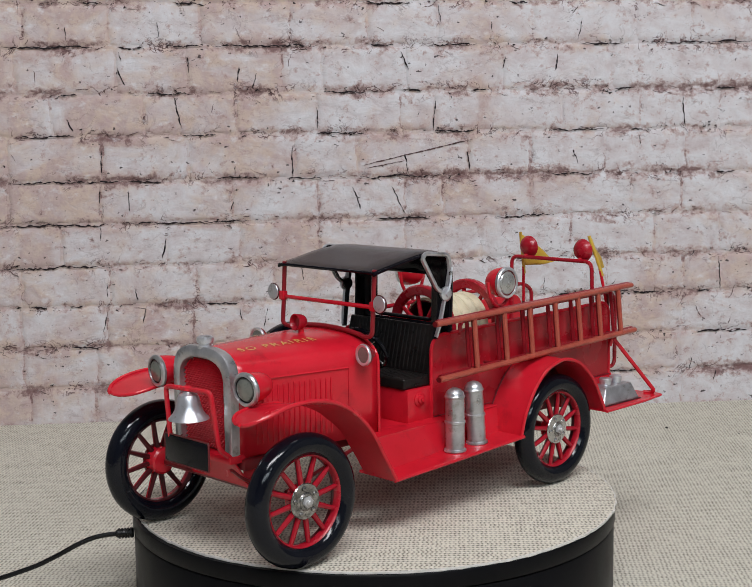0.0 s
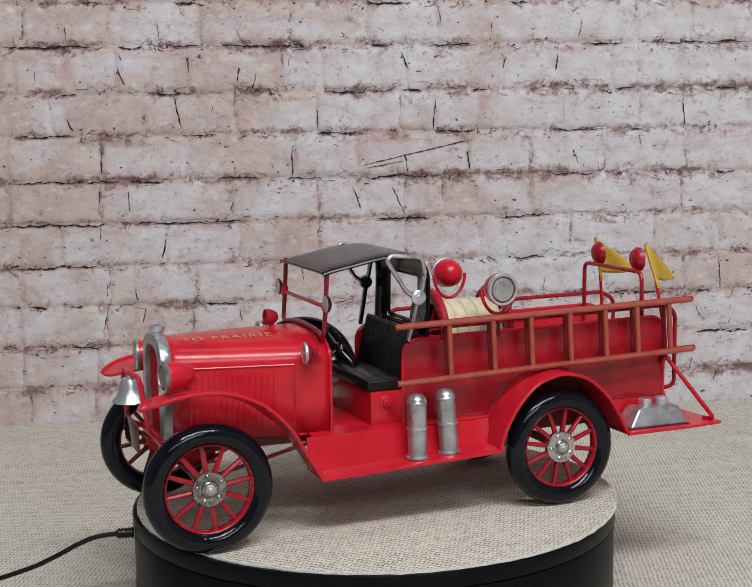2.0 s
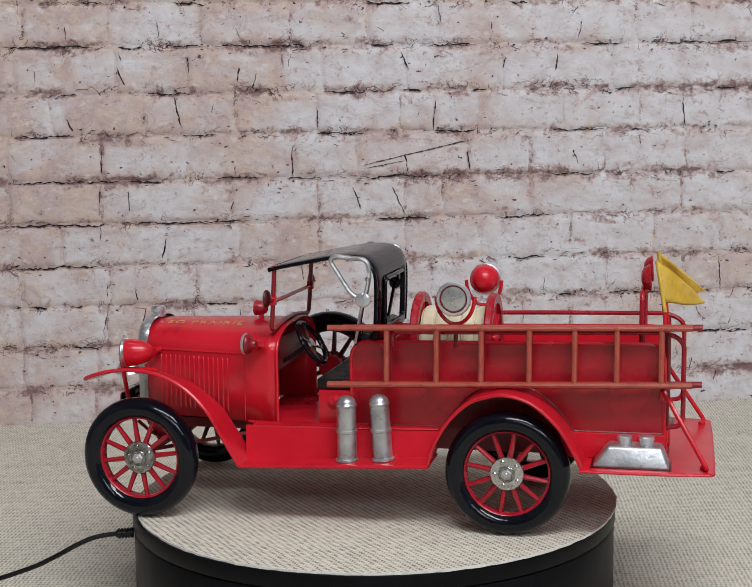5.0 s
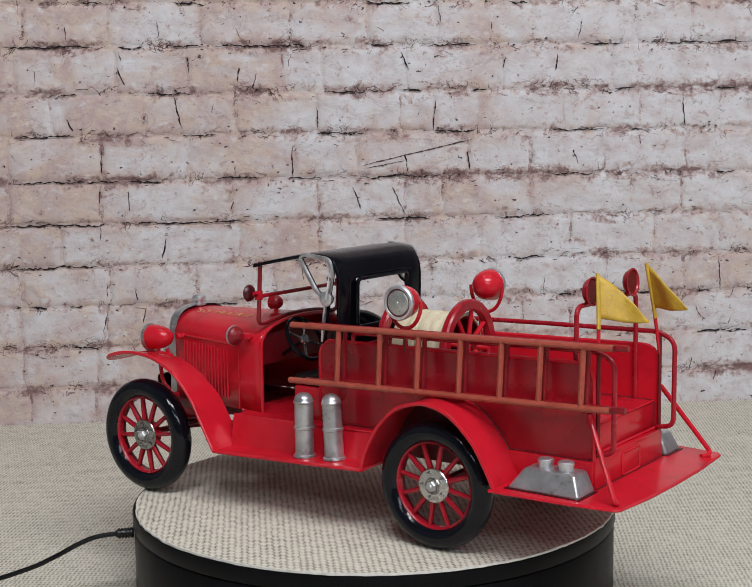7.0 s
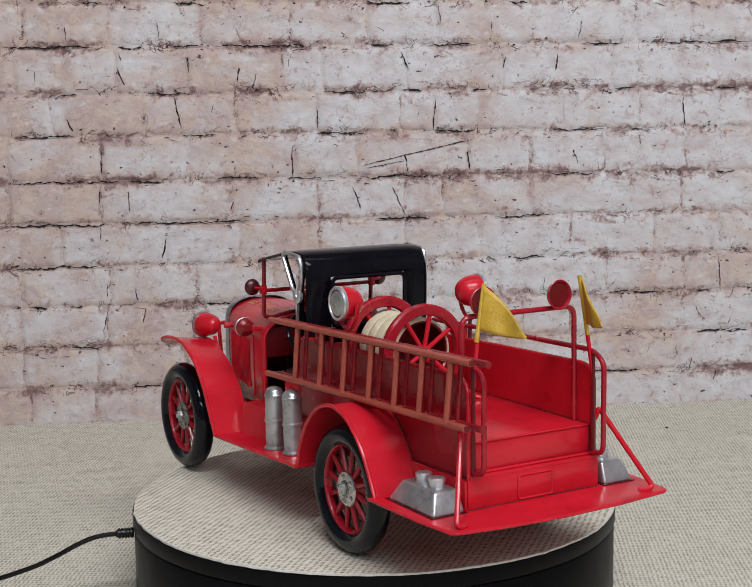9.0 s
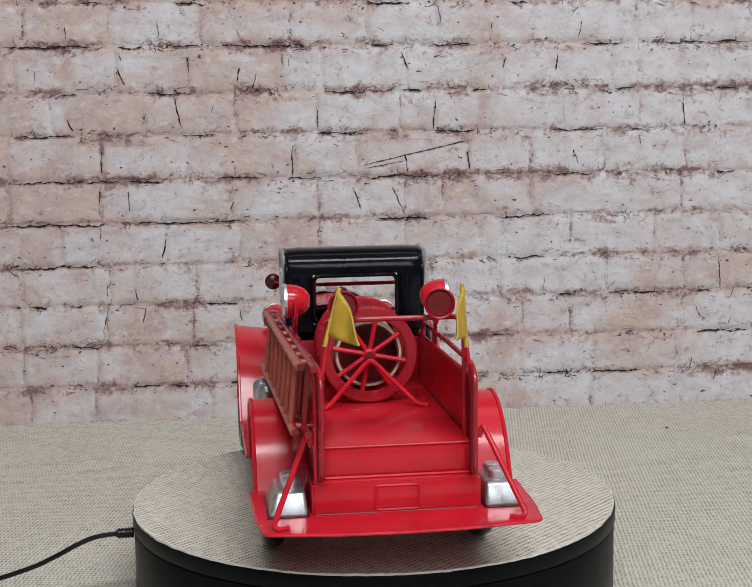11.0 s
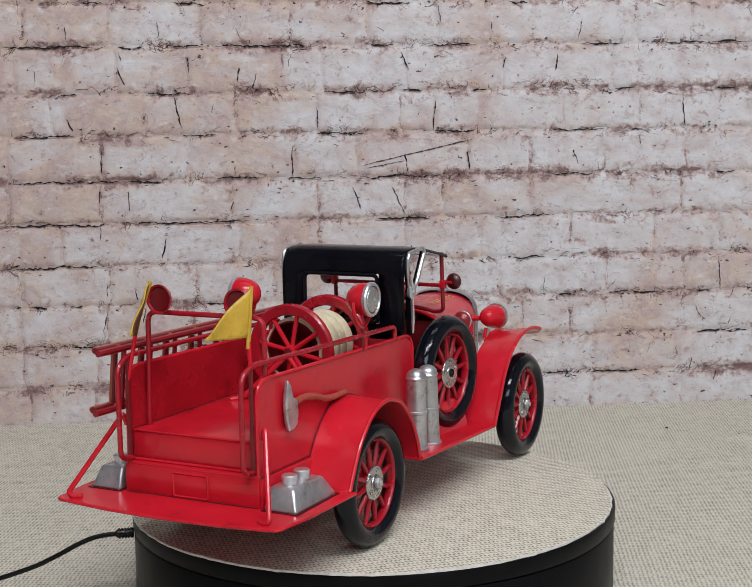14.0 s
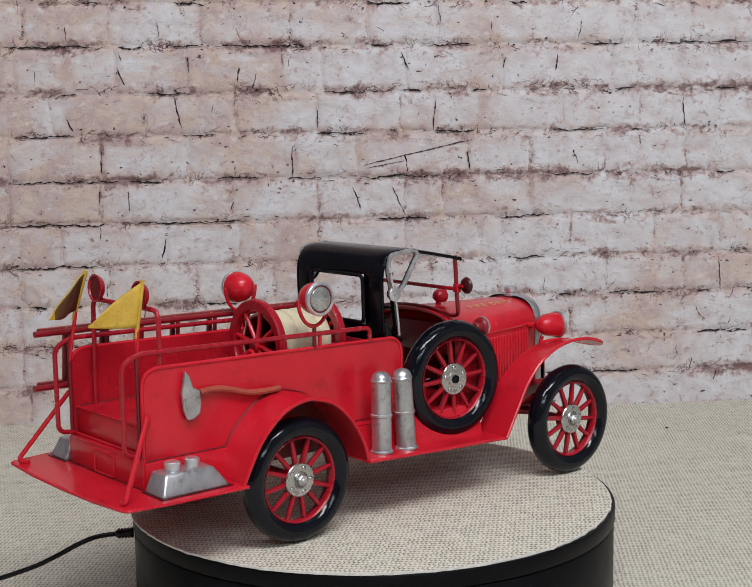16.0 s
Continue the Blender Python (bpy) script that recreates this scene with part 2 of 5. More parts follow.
    line = ramp(nt, lift, [(0.005, (1, 1, 1)), (0.015, (0, 0, 0))])
    where = maths(nt, "MULTIPLY", maths(nt, "ADD", maths(nt, "MULTIPLY", edge, 0.95), 0.24), ramp(nt, noise_out(nt, vec, 38.0, 3.0), [(0.45, (0, 0, 0)), (0.57, (1, 1, 1))]), True)
    col = mixed(nt, maths(nt, "MULTIPLY", line, where), col, (0.12, 0.07, 0.07))
    chalk = ramp(nt, noise_out(nt, flat.outputs[0], 120.0, 5.0, 0.6), [(0.58, (0, 0, 0)), (0.70, (0.6, 0.6, 0.6))])
    col = mixed(nt, chalk, col, (0.69, 0.685, 0.705))
    pits = noise_out(nt, flat.outputs[0], 210.0, 3.0, 0.55)
    col = mixed(nt, ramp(nt, pits, [(0.685, (0, 0, 0)), (0.715, (0.9, 0.9, 0.9))]), col, (0.05, 0.035, 0.038))
    col = mixed(nt, ramp(nt, grit, [(0.60, (0, 0, 0)), (0.74, (0.36, 0.36, 0.36))]), col, (0.36, 0.26, 0.255))
    nt.links.new(col, bsdf.inputs["Base Color"])
    bsdf.inputs["Roughness"].default_value = 0.9
    bsdf.inputs["Specular IOR Level"].default_value = 0.15
    bp = add(nt, "ShaderNodeBump", Strength=0.9, Distance=0.0019)
    nt.links.new(maths(nt, "SUBTRACT", maths(nt, "ADD", cloud, maths(nt, "ADD", mid, maths(nt, "MULTIPLY", grit, 0.14))), maths(nt, "MULTIPLY", rust, 0.25)), bp.inputs["Height"])
    nt.links.new(bp.outputs[0], bsdf.inputs["Normal"])
    return m


BRICK = whitewash("printed_limewashed_brick", True, 0.865)
MORTAR = whitewash("printed_limewashed_mortar", False, 0.78)
# Near-black for crack lines, chips and crumbs.
NEAR_BLACK = surface("near_black_matte", (0.008, 0.005, 0.007), (0.022, 0.013, 0.014), (0.9, 1.0), coarse=160, bump=0.1)
RUST_LINE = surface("brown_fissure", (0.035, 0.018, 0.020), (0.17, 0.10, 0.095), (0.9, 1.0), coarse=120, bump=0.1)


# ---- mesh code ----
MM = 0.001


def mesh_of(name, verts, faces, material, sharp=35, scale=MM):
    me = bpy.data.meshes.new(name)
    me.from_pydata([tuple(c * scale for c in p) for p in verts], [], faces)
    bm = bmesh.new()
    bm.from_mesh(me)
    bmesh.ops.recalc_face_normals(bm, faces=bm.faces)
    bm.to_mesh(me)
    bm.free()
    me.shade_smooth()
    me.set_sharp_from_angle(angle=radians(sharp))
    me.materials.append(material)
    return me


def part(name, geo, material, parent=None, label="", sharp=35):
    """Link geometry (verts, faces, in millimetres) as one mesh object under a thing or a part."""
    ob = new(name, geo if isinstance(geo, bpy.types.Mesh) else mesh_of(name, *geo, material, sharp))
    ob.parent = parent
    return tagged(ob, label)


def join(*geos):
    verts, faces = [], []
    for vs, fs in geos:
        n = len(verts)
        verts += [tuple(p) for p in vs]
        faces += [tuple(i + n for i in f) for f in fs]
    return verts, faces


def moved(geo, m):
    return [tuple(m @ Vector(p)) for p in geo[0]], geo[1]


def flipped(geo):
    """The same geometry on the other side of the truck."""
    return [(x, -y, z) for x, y, z in geo[0]], [tuple(reversed(f)) for f in geo[1]]


def box(x0, x1, y0, y1, z0, z1, bevel=0.4, steps=2):
    bm = bmesh.new()
    bmesh.ops.create_cube(bm, size=1.0)
    for v in bm.verts:
        v.co = ((x0 + x1) / 2 + v.co.x * (x1 - x0), (y0 + y1) / 2 + v.co.y * (y1 - y0), (z0 + z1) / 2 + v.co.z * (z1 - z0))
    if bevel:
        bmesh.ops.bevel(bm, geom=bm.edges[:], offset=bevel, segments=steps, affect="EDGES", profile=0.5)
    bm.verts.index_update()
    out = [tuple(v.co) for v in bm.verts], [tuple(v.index for v in f.verts) for f in bm.faces]
    bm.free()
    return out


def frame_of(d):
    d = Vector(d).normalized()
    a = Vector((0, 0, 1)) if abs(d.z) < 0.9 else Vector((1, 0, 0))
    u = d.cross(a).normalized()
    return d, u, d.cross(u)


def lathe(profile, at, axis, n=28):
    """Turn (radius, height) pairs round an axis from a place."""
    d, u, w = frame_of(axis)
    verts, faces, rings = [], [], []
    for r, h in profile:
        c = Vector(at) + d * h
        if r < 1e-6:
            rings.append([len(verts)])
            verts.append(c)
        else:
            rings.append(list(range(len(verts), len(verts) + n)))
            verts += [c + (u * math.cos(k * math.tau / n) + w * math.sin(k * math.tau / n)) * r for k in range(n)]
    for p, q in zip(rings, rings[1:]):
        for k in range(n):
            a, b = p[k % len(p)], p[(k + 1) % len(p)]
            c, e = q[(k + 1) % len(q)], q[k % len(q)]
            f = list(dict.fromkeys((a, b, c, e)))
            if len(f) > 2:
                faces.append(tuple(f))
    for ring, rev in ((rings[0], True), (rings[-1], False)):
        if len(ring) > 1 and profile[0] != profile[-1]:
            faces.append(tuple(reversed(ring)) if rev else tuple(ring))
    return verts, faces


def rounded(points, r, n=5, closed=False):
    """A path with its corners rounded to about r."""
    pts, out = [Vector(p) for p in points], []
    last = len(pts) - 1
    for i, p in enumerate(pts):
        if not closed and i in (0, last):
            out.append(p)
            continue
        a, b = pts[i - 1], pts[(i + 1) % len(pts)]
        da, db = (a - p), (b - p)
        k = min(r, da.length * 0.48, db.length * 0.48)
        s, e = p + da.normalized() * k, p + db.normalized() * k
        for j in range(n + 1):
            t = j / n
            out.append(s * (1 - t) ** 2 + p * 2 * t * (1 - t) + e * t * t)
    return out


def tube(points, r, n=10, closed=False, squash=1.0, r_end=None):
    pts = [Vector(p) for p in points]
    m = len(pts)
    verts, faces = [], []
    prev = None
    for i, p in enumerate(pts):
        a = pts[i - 1] if (i or closed) else p
        b = pts[(i + 1) % m] if (i < m - 1 or closed) else p
        d = (b - a).normalized()
        if prev is None:
            _, u, w = frame_of(d)
        else:
            u = (prev - d * prev.dot(d)).normalized()
            w = d.cross(u)
        prev = u
        rr = r if r_end is None else r + (r_end - r) * i / (m - 1)
        verts += [p + (u * math.cos(k * math.tau / n) + w * math.sin(k * math.tau / n) * squash) * rr for k in range(n)]
    for i in range(m if closed else m - 1):
        for k in range(n):
            p, q = i * n, ((i + 1) % m) * n
            faces.append((p + k, p + (k + 1) % n, q + (k + 1) % n, q + k))
    if not closed:
        faces += [tuple(reversed(range(n))), tuple(range((m - 1) * n, m * n))]
    return verts, faces


def strip(left, right, thick, down=(0, 0, -1)):
    """A bent sheet between two edge lines, with thickness."""
    n = len(left)
    verts = []
    d = Vector(down) * thick
    for a, b in zip(left, right):
        a, b = Vector(a), Vector(b)
        verts += [a, b, b + d, a + d]
    faces = []
    for i in range(n - 1):
        p, q = 4 * i, 4 * i + 4
        for k in range(4):
            faces.append((p + k, p + (k + 1) % 4, q + (k + 1) % 4, q + k))
    faces += [(3, 2, 1, 0), (4 * n - 4, 4 * n - 3, 4 * n - 2, 4 * n - 1)]
    return verts, faces


def plate(outline, axis, lo, hi):
    """A flat plate of the given 2D outline, across axis 'x', 'y' or 'z' from lo to hi."""
    def at(p, h):
        return {"x": (h, p[0], p[1]), "y": (p[0], h, p[1]), "z": (p[0], p[1], h)}[axis]
    n = len(outline)
    verts = [at(p, lo) for p in outline] + [at(p, hi) for p in outline]
    faces = [tuple(reversed(range(n))), tuple(range(n, 2 * n))]
    faces += [(k, (k + 1) % n, n + (k + 1) % n, n + k) for k in range(n)]
    return verts, faces


def smooth_line(points, n=6):
    """A Catmull-Rom line through the points."""
    p = [Vector(q) for q in points]
    p = [2 * p[0] - p[1]] + p + [2 * p[-1] - p[-2]]
    out = []
    for i in range(1, len(p) - 2):
        for j in range(n):
            t = j / n
            out.append(0.5 * (2 * p[i] + (p[i + 1] - p[i - 1]) * t + (2 * p[i - 1] - 5 * p[i] + 4 * p[i + 1] - p[i + 2]) * t * t
                              + (3 * p[i] - p[i - 1] - 3 * p[i + 1] + p[i + 2]) * t ** 3))
    return out + [p[-2]]


def thing(name, label, category, at=None, group="", kind=""):
    ob = new(name)
    ob.empty_display_size = 0.02
    if at:
        ob.matrix_basis = at
    return tagged(ob, label, category, group, kind)


# ---- the room ----
WALL_TURN = 4.977
WALL_AT = pose(0, 0.41522, 0, 0, 0, WALL_TURN)
FLOOR_Z = -50.0


def room():
    floor = part("floor", box(-1600, 1600, -2300, 900, FLOOR_Z - 20, FLOOR_Z, 0), CLOTH)
    tagged(floor, "beige ribbed canvas cloth spread under the turntable", "cloth", kind="structure")
    # Unseen walls and ceiling close the room; their grey sets bounce and reflections.
    for name, b in (("wall_behind", (-1600, 1600, 860, 900, -70, 1600)), ("wall_south", (-1600, 1600, -2340, -2300, -70, 1600)), ("wall_west", (-1640, -1600, -2340, 900, -70, 1600)),
                    ("wall_east", (1600, 1640, -2340, 900, -70, 1600))):
        tagged(part(name, box(*b, 0), PLAIN), "plain grey wall out of view, closing the room", "wall", kind="structure")
    tagged(part("ceiling", box(-1640, 1640, -2340, 900, 1600, 1630, 0), PLAIN), "plain grey ceiling out of view, closing the room", "ceiling", kind="structure")


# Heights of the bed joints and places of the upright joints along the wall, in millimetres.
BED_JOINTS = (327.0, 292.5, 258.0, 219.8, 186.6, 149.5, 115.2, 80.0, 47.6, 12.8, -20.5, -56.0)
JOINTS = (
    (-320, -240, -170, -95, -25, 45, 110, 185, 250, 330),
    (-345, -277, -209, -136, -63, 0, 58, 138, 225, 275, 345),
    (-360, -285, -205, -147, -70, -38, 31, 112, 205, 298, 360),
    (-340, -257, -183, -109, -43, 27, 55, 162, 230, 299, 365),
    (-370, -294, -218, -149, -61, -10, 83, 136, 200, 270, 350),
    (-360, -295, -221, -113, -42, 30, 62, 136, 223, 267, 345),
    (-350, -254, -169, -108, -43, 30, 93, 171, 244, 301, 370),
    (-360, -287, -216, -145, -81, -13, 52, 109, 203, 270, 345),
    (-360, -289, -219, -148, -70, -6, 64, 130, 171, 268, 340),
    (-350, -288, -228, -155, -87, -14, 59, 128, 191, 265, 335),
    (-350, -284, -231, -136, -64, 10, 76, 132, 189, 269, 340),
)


def brick_mesh(x0, x1, z0, z1, seed):
    """One worn brick: uneven outline, pillowed and pitted face, standing proud of the mortar."""
    w, h = x1 - x0, z1 - z0
    nx, nz = max(6, int(w / 2.6)), 11
    lift = 0.75 + 0.5 * noise.noise((seed * 3.7, 1.1, 0))
    verts, faces = [], []
    for j in range(nz + 1):
        for i in range(nx + 1):
            u, v = i / nx, j / nz
            x, z = u * w, v * h
            q = Vector((x0 + x, 0, z0 + z))
            e = min(x, w - x, (z) * 1.0, (h - z) * 1.0)
            wob = noise.fractal(q * 0.10 + Vector((0, seed, 0)), 0.8, 2.2, 4)
            wob2 = noise.fractal(q * 0.28 + Vector((9, seed, 0)), 0.8, 2.2, 3)
            edge = i in (0, nx) or j in (0, nz)
            if edge:
                k = 0.25 + 2.4 * wob + 1.3 * wob2
                x += (1 if i == 0 else -1 if i == nx else 0) * k
                z += (1 if j == 0 else -1 if j == nz else 0) * k
            rise = 1.0 - math.exp(-max(e, 0) / 2.4)
            y = 0.9 if edge else -(lift * rise + (0.45 * wob + 0.4 * wob2) * min(1, e / 3))
            verts.append((x - w / 2, y, z - h / 2))
    for j in range(nz):
        for i in range(nx):
            a = j * (nx + 1) + i
            faces.append((a, a + 1, a + nx + 2, a + nx + 1))
    return verts, faces


def crack_geo(x0, z0, x1, z1, wide, rng, jag=0.75):
    """A jagged, tapering dark crack."""
    n = max(4, int(math.hypot(x1 - x0, z1 - z0) / 1.8))
    d = Vector((x1 - x0, 0, z1 - z0)).normalized()
    side = Vector((-d.z, 0, d.x))
    verts, off = [], 0.0
    for i in range(n + 1):
        t = i / n
        off = off * 0.7 + rng.uniform(-jag, jag)
        half = wide * (0.18 + 0.82 * rng.random()) * min(1.0, 6 * t + 0.12, 6 * (1 - t) + 0.12) / 2
        c = Vector((x0, 0, z0)).lerp(Vector((x1, 0, z1)), t) + side * off
        verts += [c + side * half, c + Vector((0, -0.35, 0)), c - side * half]
    faces = []
    for i in range(n):
        a = 3 * i
        faces += [(a, a + 1, a + 4, a + 3), (a + 1, a + 2, a + 5, a + 4)]
    return verts, faces


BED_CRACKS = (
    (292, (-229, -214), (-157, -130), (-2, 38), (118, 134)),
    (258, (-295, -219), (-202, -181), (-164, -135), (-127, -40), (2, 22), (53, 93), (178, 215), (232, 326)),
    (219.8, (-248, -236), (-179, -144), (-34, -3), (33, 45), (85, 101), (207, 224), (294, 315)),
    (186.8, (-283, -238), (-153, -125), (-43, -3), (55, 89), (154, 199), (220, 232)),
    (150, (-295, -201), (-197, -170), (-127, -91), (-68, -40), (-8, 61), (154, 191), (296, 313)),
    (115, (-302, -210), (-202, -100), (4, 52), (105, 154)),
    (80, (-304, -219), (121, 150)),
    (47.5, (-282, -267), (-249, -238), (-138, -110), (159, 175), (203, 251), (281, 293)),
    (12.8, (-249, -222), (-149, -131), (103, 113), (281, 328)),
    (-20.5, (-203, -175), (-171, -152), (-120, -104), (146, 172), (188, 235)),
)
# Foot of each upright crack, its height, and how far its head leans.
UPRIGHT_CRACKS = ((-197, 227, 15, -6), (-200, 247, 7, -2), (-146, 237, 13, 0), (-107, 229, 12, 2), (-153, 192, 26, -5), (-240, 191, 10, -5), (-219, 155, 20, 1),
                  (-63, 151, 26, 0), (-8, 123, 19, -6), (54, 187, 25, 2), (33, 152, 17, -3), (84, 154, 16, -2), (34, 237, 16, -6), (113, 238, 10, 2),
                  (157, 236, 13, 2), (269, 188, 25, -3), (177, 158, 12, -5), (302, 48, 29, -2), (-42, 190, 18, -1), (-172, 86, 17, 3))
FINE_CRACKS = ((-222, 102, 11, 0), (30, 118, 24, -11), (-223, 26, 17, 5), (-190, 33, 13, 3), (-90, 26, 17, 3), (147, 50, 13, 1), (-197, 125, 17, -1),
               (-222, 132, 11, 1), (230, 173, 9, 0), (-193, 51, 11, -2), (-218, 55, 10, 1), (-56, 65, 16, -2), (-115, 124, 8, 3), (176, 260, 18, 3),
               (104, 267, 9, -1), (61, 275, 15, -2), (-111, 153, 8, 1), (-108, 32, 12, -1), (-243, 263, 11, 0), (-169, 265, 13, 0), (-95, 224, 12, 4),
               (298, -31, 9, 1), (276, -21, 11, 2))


def brick_backdrop():
    # The backdrop is a flat print; its bricks and joints are modelled in relief.
    wall = part("wall_north", box(-440, 440, 0, 60, -70, 620, 0), MORTAR)
    wall.matrix_basis = WALL_AT
    tagged(wall, "printed backdrop of a weathered white-limewashed brick wall with pink clay, built in relief", "brick wall", kind="structure")
    seed = 0
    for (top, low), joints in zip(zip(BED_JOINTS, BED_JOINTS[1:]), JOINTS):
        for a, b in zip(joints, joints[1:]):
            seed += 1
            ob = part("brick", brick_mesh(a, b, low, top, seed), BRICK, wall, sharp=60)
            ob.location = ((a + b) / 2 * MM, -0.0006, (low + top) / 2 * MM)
    rng = random.Random(5)

    # Near-black strips put the shadow lines of joints and cracks into colour.
    def crack(x0, z0, x1, z1, wide, out=1.7, jag=0.75, material=NEAR_BLACK):
        ob = part("crack", crack_geo(x0, z0, x1, z1, wide, rng, jag), material, wall)
        ob.location.y = -out * MM

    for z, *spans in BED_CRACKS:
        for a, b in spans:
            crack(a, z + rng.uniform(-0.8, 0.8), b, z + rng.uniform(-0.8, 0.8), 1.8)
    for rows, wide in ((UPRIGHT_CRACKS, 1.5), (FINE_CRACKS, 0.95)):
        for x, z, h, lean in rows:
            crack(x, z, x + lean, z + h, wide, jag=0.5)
    for material in (BRICK, MORTAR):
        material.node_tree.nodes["wall_space"].object = wall
    # Flaking fissures along the bed joints, too many to count.
    geos = []
    for z in BED_JOINTS[1:-1]:
        for _ in range(24):
            x, dz = rng.uniform(-330, 330), rng.gauss(0, 2.2)
            geos.append(crack_geo(x, z + dz, x + rng.uniform(2, 12), z + dz + rng.gauss(0, 2.4), rng.uniform(0.35, 1.0), rng))
    for _ in range(60):
        x, z = rng.uniform(-330, 330), rng.uniform(-48, 300)
        geos.append(crack_geo(x, z, x + rng.gauss(0, 3.5), z + rng.gauss(0, 4.5), rng.uniform(0.35, 0.9), rng))
    fissures = part("fissures", join(*geos), RUST_LINE, wall)
    fissures.location.y = -1.35 * MM
    tagged(fissures, kind="stuff")
    # Tiny near-black chips where the wash has flaked off, clustered along the joints.
    chips = []
    for z in BED_JOINTS[1:-1]:
        for _ in range(13):
            cx, cz = rng.uniform(-330, 330), z + rng.gauss(0, 1.5)
            for _ in range(rng.randint(1, 5)):
                x, dz = cx + rng.gauss(0, 6), cz + rng.gauss(0, 1.8)
                chips.append(crack_geo(x, dz, x + rng.uniform(0.8, 3.0), dz + rng.gauss(0, 0.9), rng.uniform(0.7, 1.7), rng))
    for _ in range(60):
        x, z = rng.uniform(-330, 330), rng.uniform(-48, 320)
        chips.append(crack_geo(x, z, x + rng.gauss(0, 0.8), z + rng.uniform(0.6, 2.2), rng.uniform(0.5, 1.3), rng))
    flakes = part("chips", join(*chips), NEAR_BLACK, wall)
    flakes.location.y = -1.6 * MM
    tagged(flakes, kind="stuff")
    crack(-5.7, 159.5, 87, 180, 1.3, 1.7, 0.18, RUST_LINE)
    crack(-3.7, 156.7, 30.5, 163, 1.1, 1.7, 0.2, RUST_LINE)


# ---- the turntable ----
def turntable():
    table = thing("turntable", "black plastic motorised turntable on the canvas", "turntable")
    body = [(122.0, -50), (124.0, -49.2), (124.6, -47), (124.6, -10.9), (124.0, -10.0), (121.0, -9.9)]
    part("body", lathe(body, (0, 0, 0), (0, 0, 1), 96), SHELL, table)
    ring = [(121.0, -10.0), (121.0, -9.3), (124.9, -9.1), (125.3, -8.5), (125.3, -2.0), (124.9, -1.3), (60.0, -1.25), (0.0, -1.25)]
    platter = part("platter", lathe(ring, (0, 0, 0), (0, 0, 1), 96), SHELL, table)
    return table, platter


def cloth_disc():
    """Hand-cut round of the same canvas, its rim ragged and frayed white."""
    n = 240
    top, faces = [(0, 0, 0.0)], []
    radius = [124.3 + 0.75 * noise.noise((k * 0.09, 3, 0)) + 0.55 * noise.noise((k * 0.5, 7, 0)) + (0.5 if noise.noise((k * 1.3, 1, 2)) > 0.35 else 0) for k in range(n)]
    radius = [r + (radius[0] - radius[-1]) * max(0, k - n + 12) / 12 for k, r in enumerate(radius)]
    for k, r in enumerate(radius):
        a = k * math.tau / n
        top.append((r * math.cos(a) - 1.5, r * math.sin(a) + 0.4, 0.25 * noise.noise((k * 0.12, 0, 5)) - 0.1))
    faces = [(0, 1 + k, 1 + (k + 1) % n) for k in range(n)]
    disc = new("cloth_disc", mesh_of("cloth_disc", top, faces, DISC_CLOTH))
    tagged(disc, "round of beige ribbed canvas covering the turntable top", "cloth")
    rim, rf = [], []
    for k, r in enumerate(radius):
        a = k * math.tau / n
        c, s = math.cos(a), math.sin(a)
        z = top[k + 1][2]
        o = 0.12 + 0.75 * max(0, noise.noise((k * 0.9, 4, 4)))
        rim += [((r + k_out) * c - 1.5, (r + k_out) * s + 0.4, z_edge) for k_out, z_edge in ((-0.25 - 0.9 * o, z + 0.05), (o, z - 0.05), (o * 0.6, -1.15))]
    for k in range(n):
        p, q = 3 * k, 3 * ((k + 1) % n)
        rf += [(p, p + 1, q + 1, q), (p + 1, p + 2, q + 2, q + 1)]
    part("frayed_edge", (rim, rf), FRAY, disc, "white frayed cut edge")
    return disc


def power_cable():
    cable = thing("power_cable", "thin black power cable plugged into the turntable", "cable")
    line = [(-131, -20, -14.3), (-136, -20.5, -14.4), (-144, -22, -15.6), (-152, -24, -18.5), (-161, -26, -23.0), (-172, -28, -27.8), (-184, -30, -31.5), (-196, -31, -35), (-214, -33, -41.0), (-236, -36, -46.5), (-262, -42, -48.4), (-330, -70, -48.6)]
    part("cord", tube(smooth_line(line, 6), 1.25, 10), CABLE, cable)
    plug = [(0.0, -0.5), (2.5, -0.4), (2.6, 0.0)]
    for k in range(5):
        h = 0.4 + k * 1.5
        plug += [(2.7, h), (2.7, h + 0.9), (2.2, h + 1.0), (2.2, h + 1.4)]
    plug += [(1.9, 8.2), (1.6, 8.8), (0.0, 9.0)]
    part("plug", lathe(plug, (-124.0, -19.0, -13.9), (-1, -0.12, -0.04), 16), CABLE, cable)
    return cable


room()
brick_backdrop()
TURNTABLE, PLATTER = turntable()
DISC = cloth_disc()
power_cable()


# ---- the toy fire truck: x forward, y to its left, z up from the cloth, in millimetres ----
TRUCK = thing("toy_fire_truck", "vintage red tin toy fire truck with black roof", "toy truck")


def both(name, geo, material, parent=None, label=""):
    """A part on the left and its mirror image on the right."""
    return part(name, geo, material, parent or TRUCK, label), part(name, flipped(geo), material, parent or TRUCK, label)


WHEEL_MESH = {}


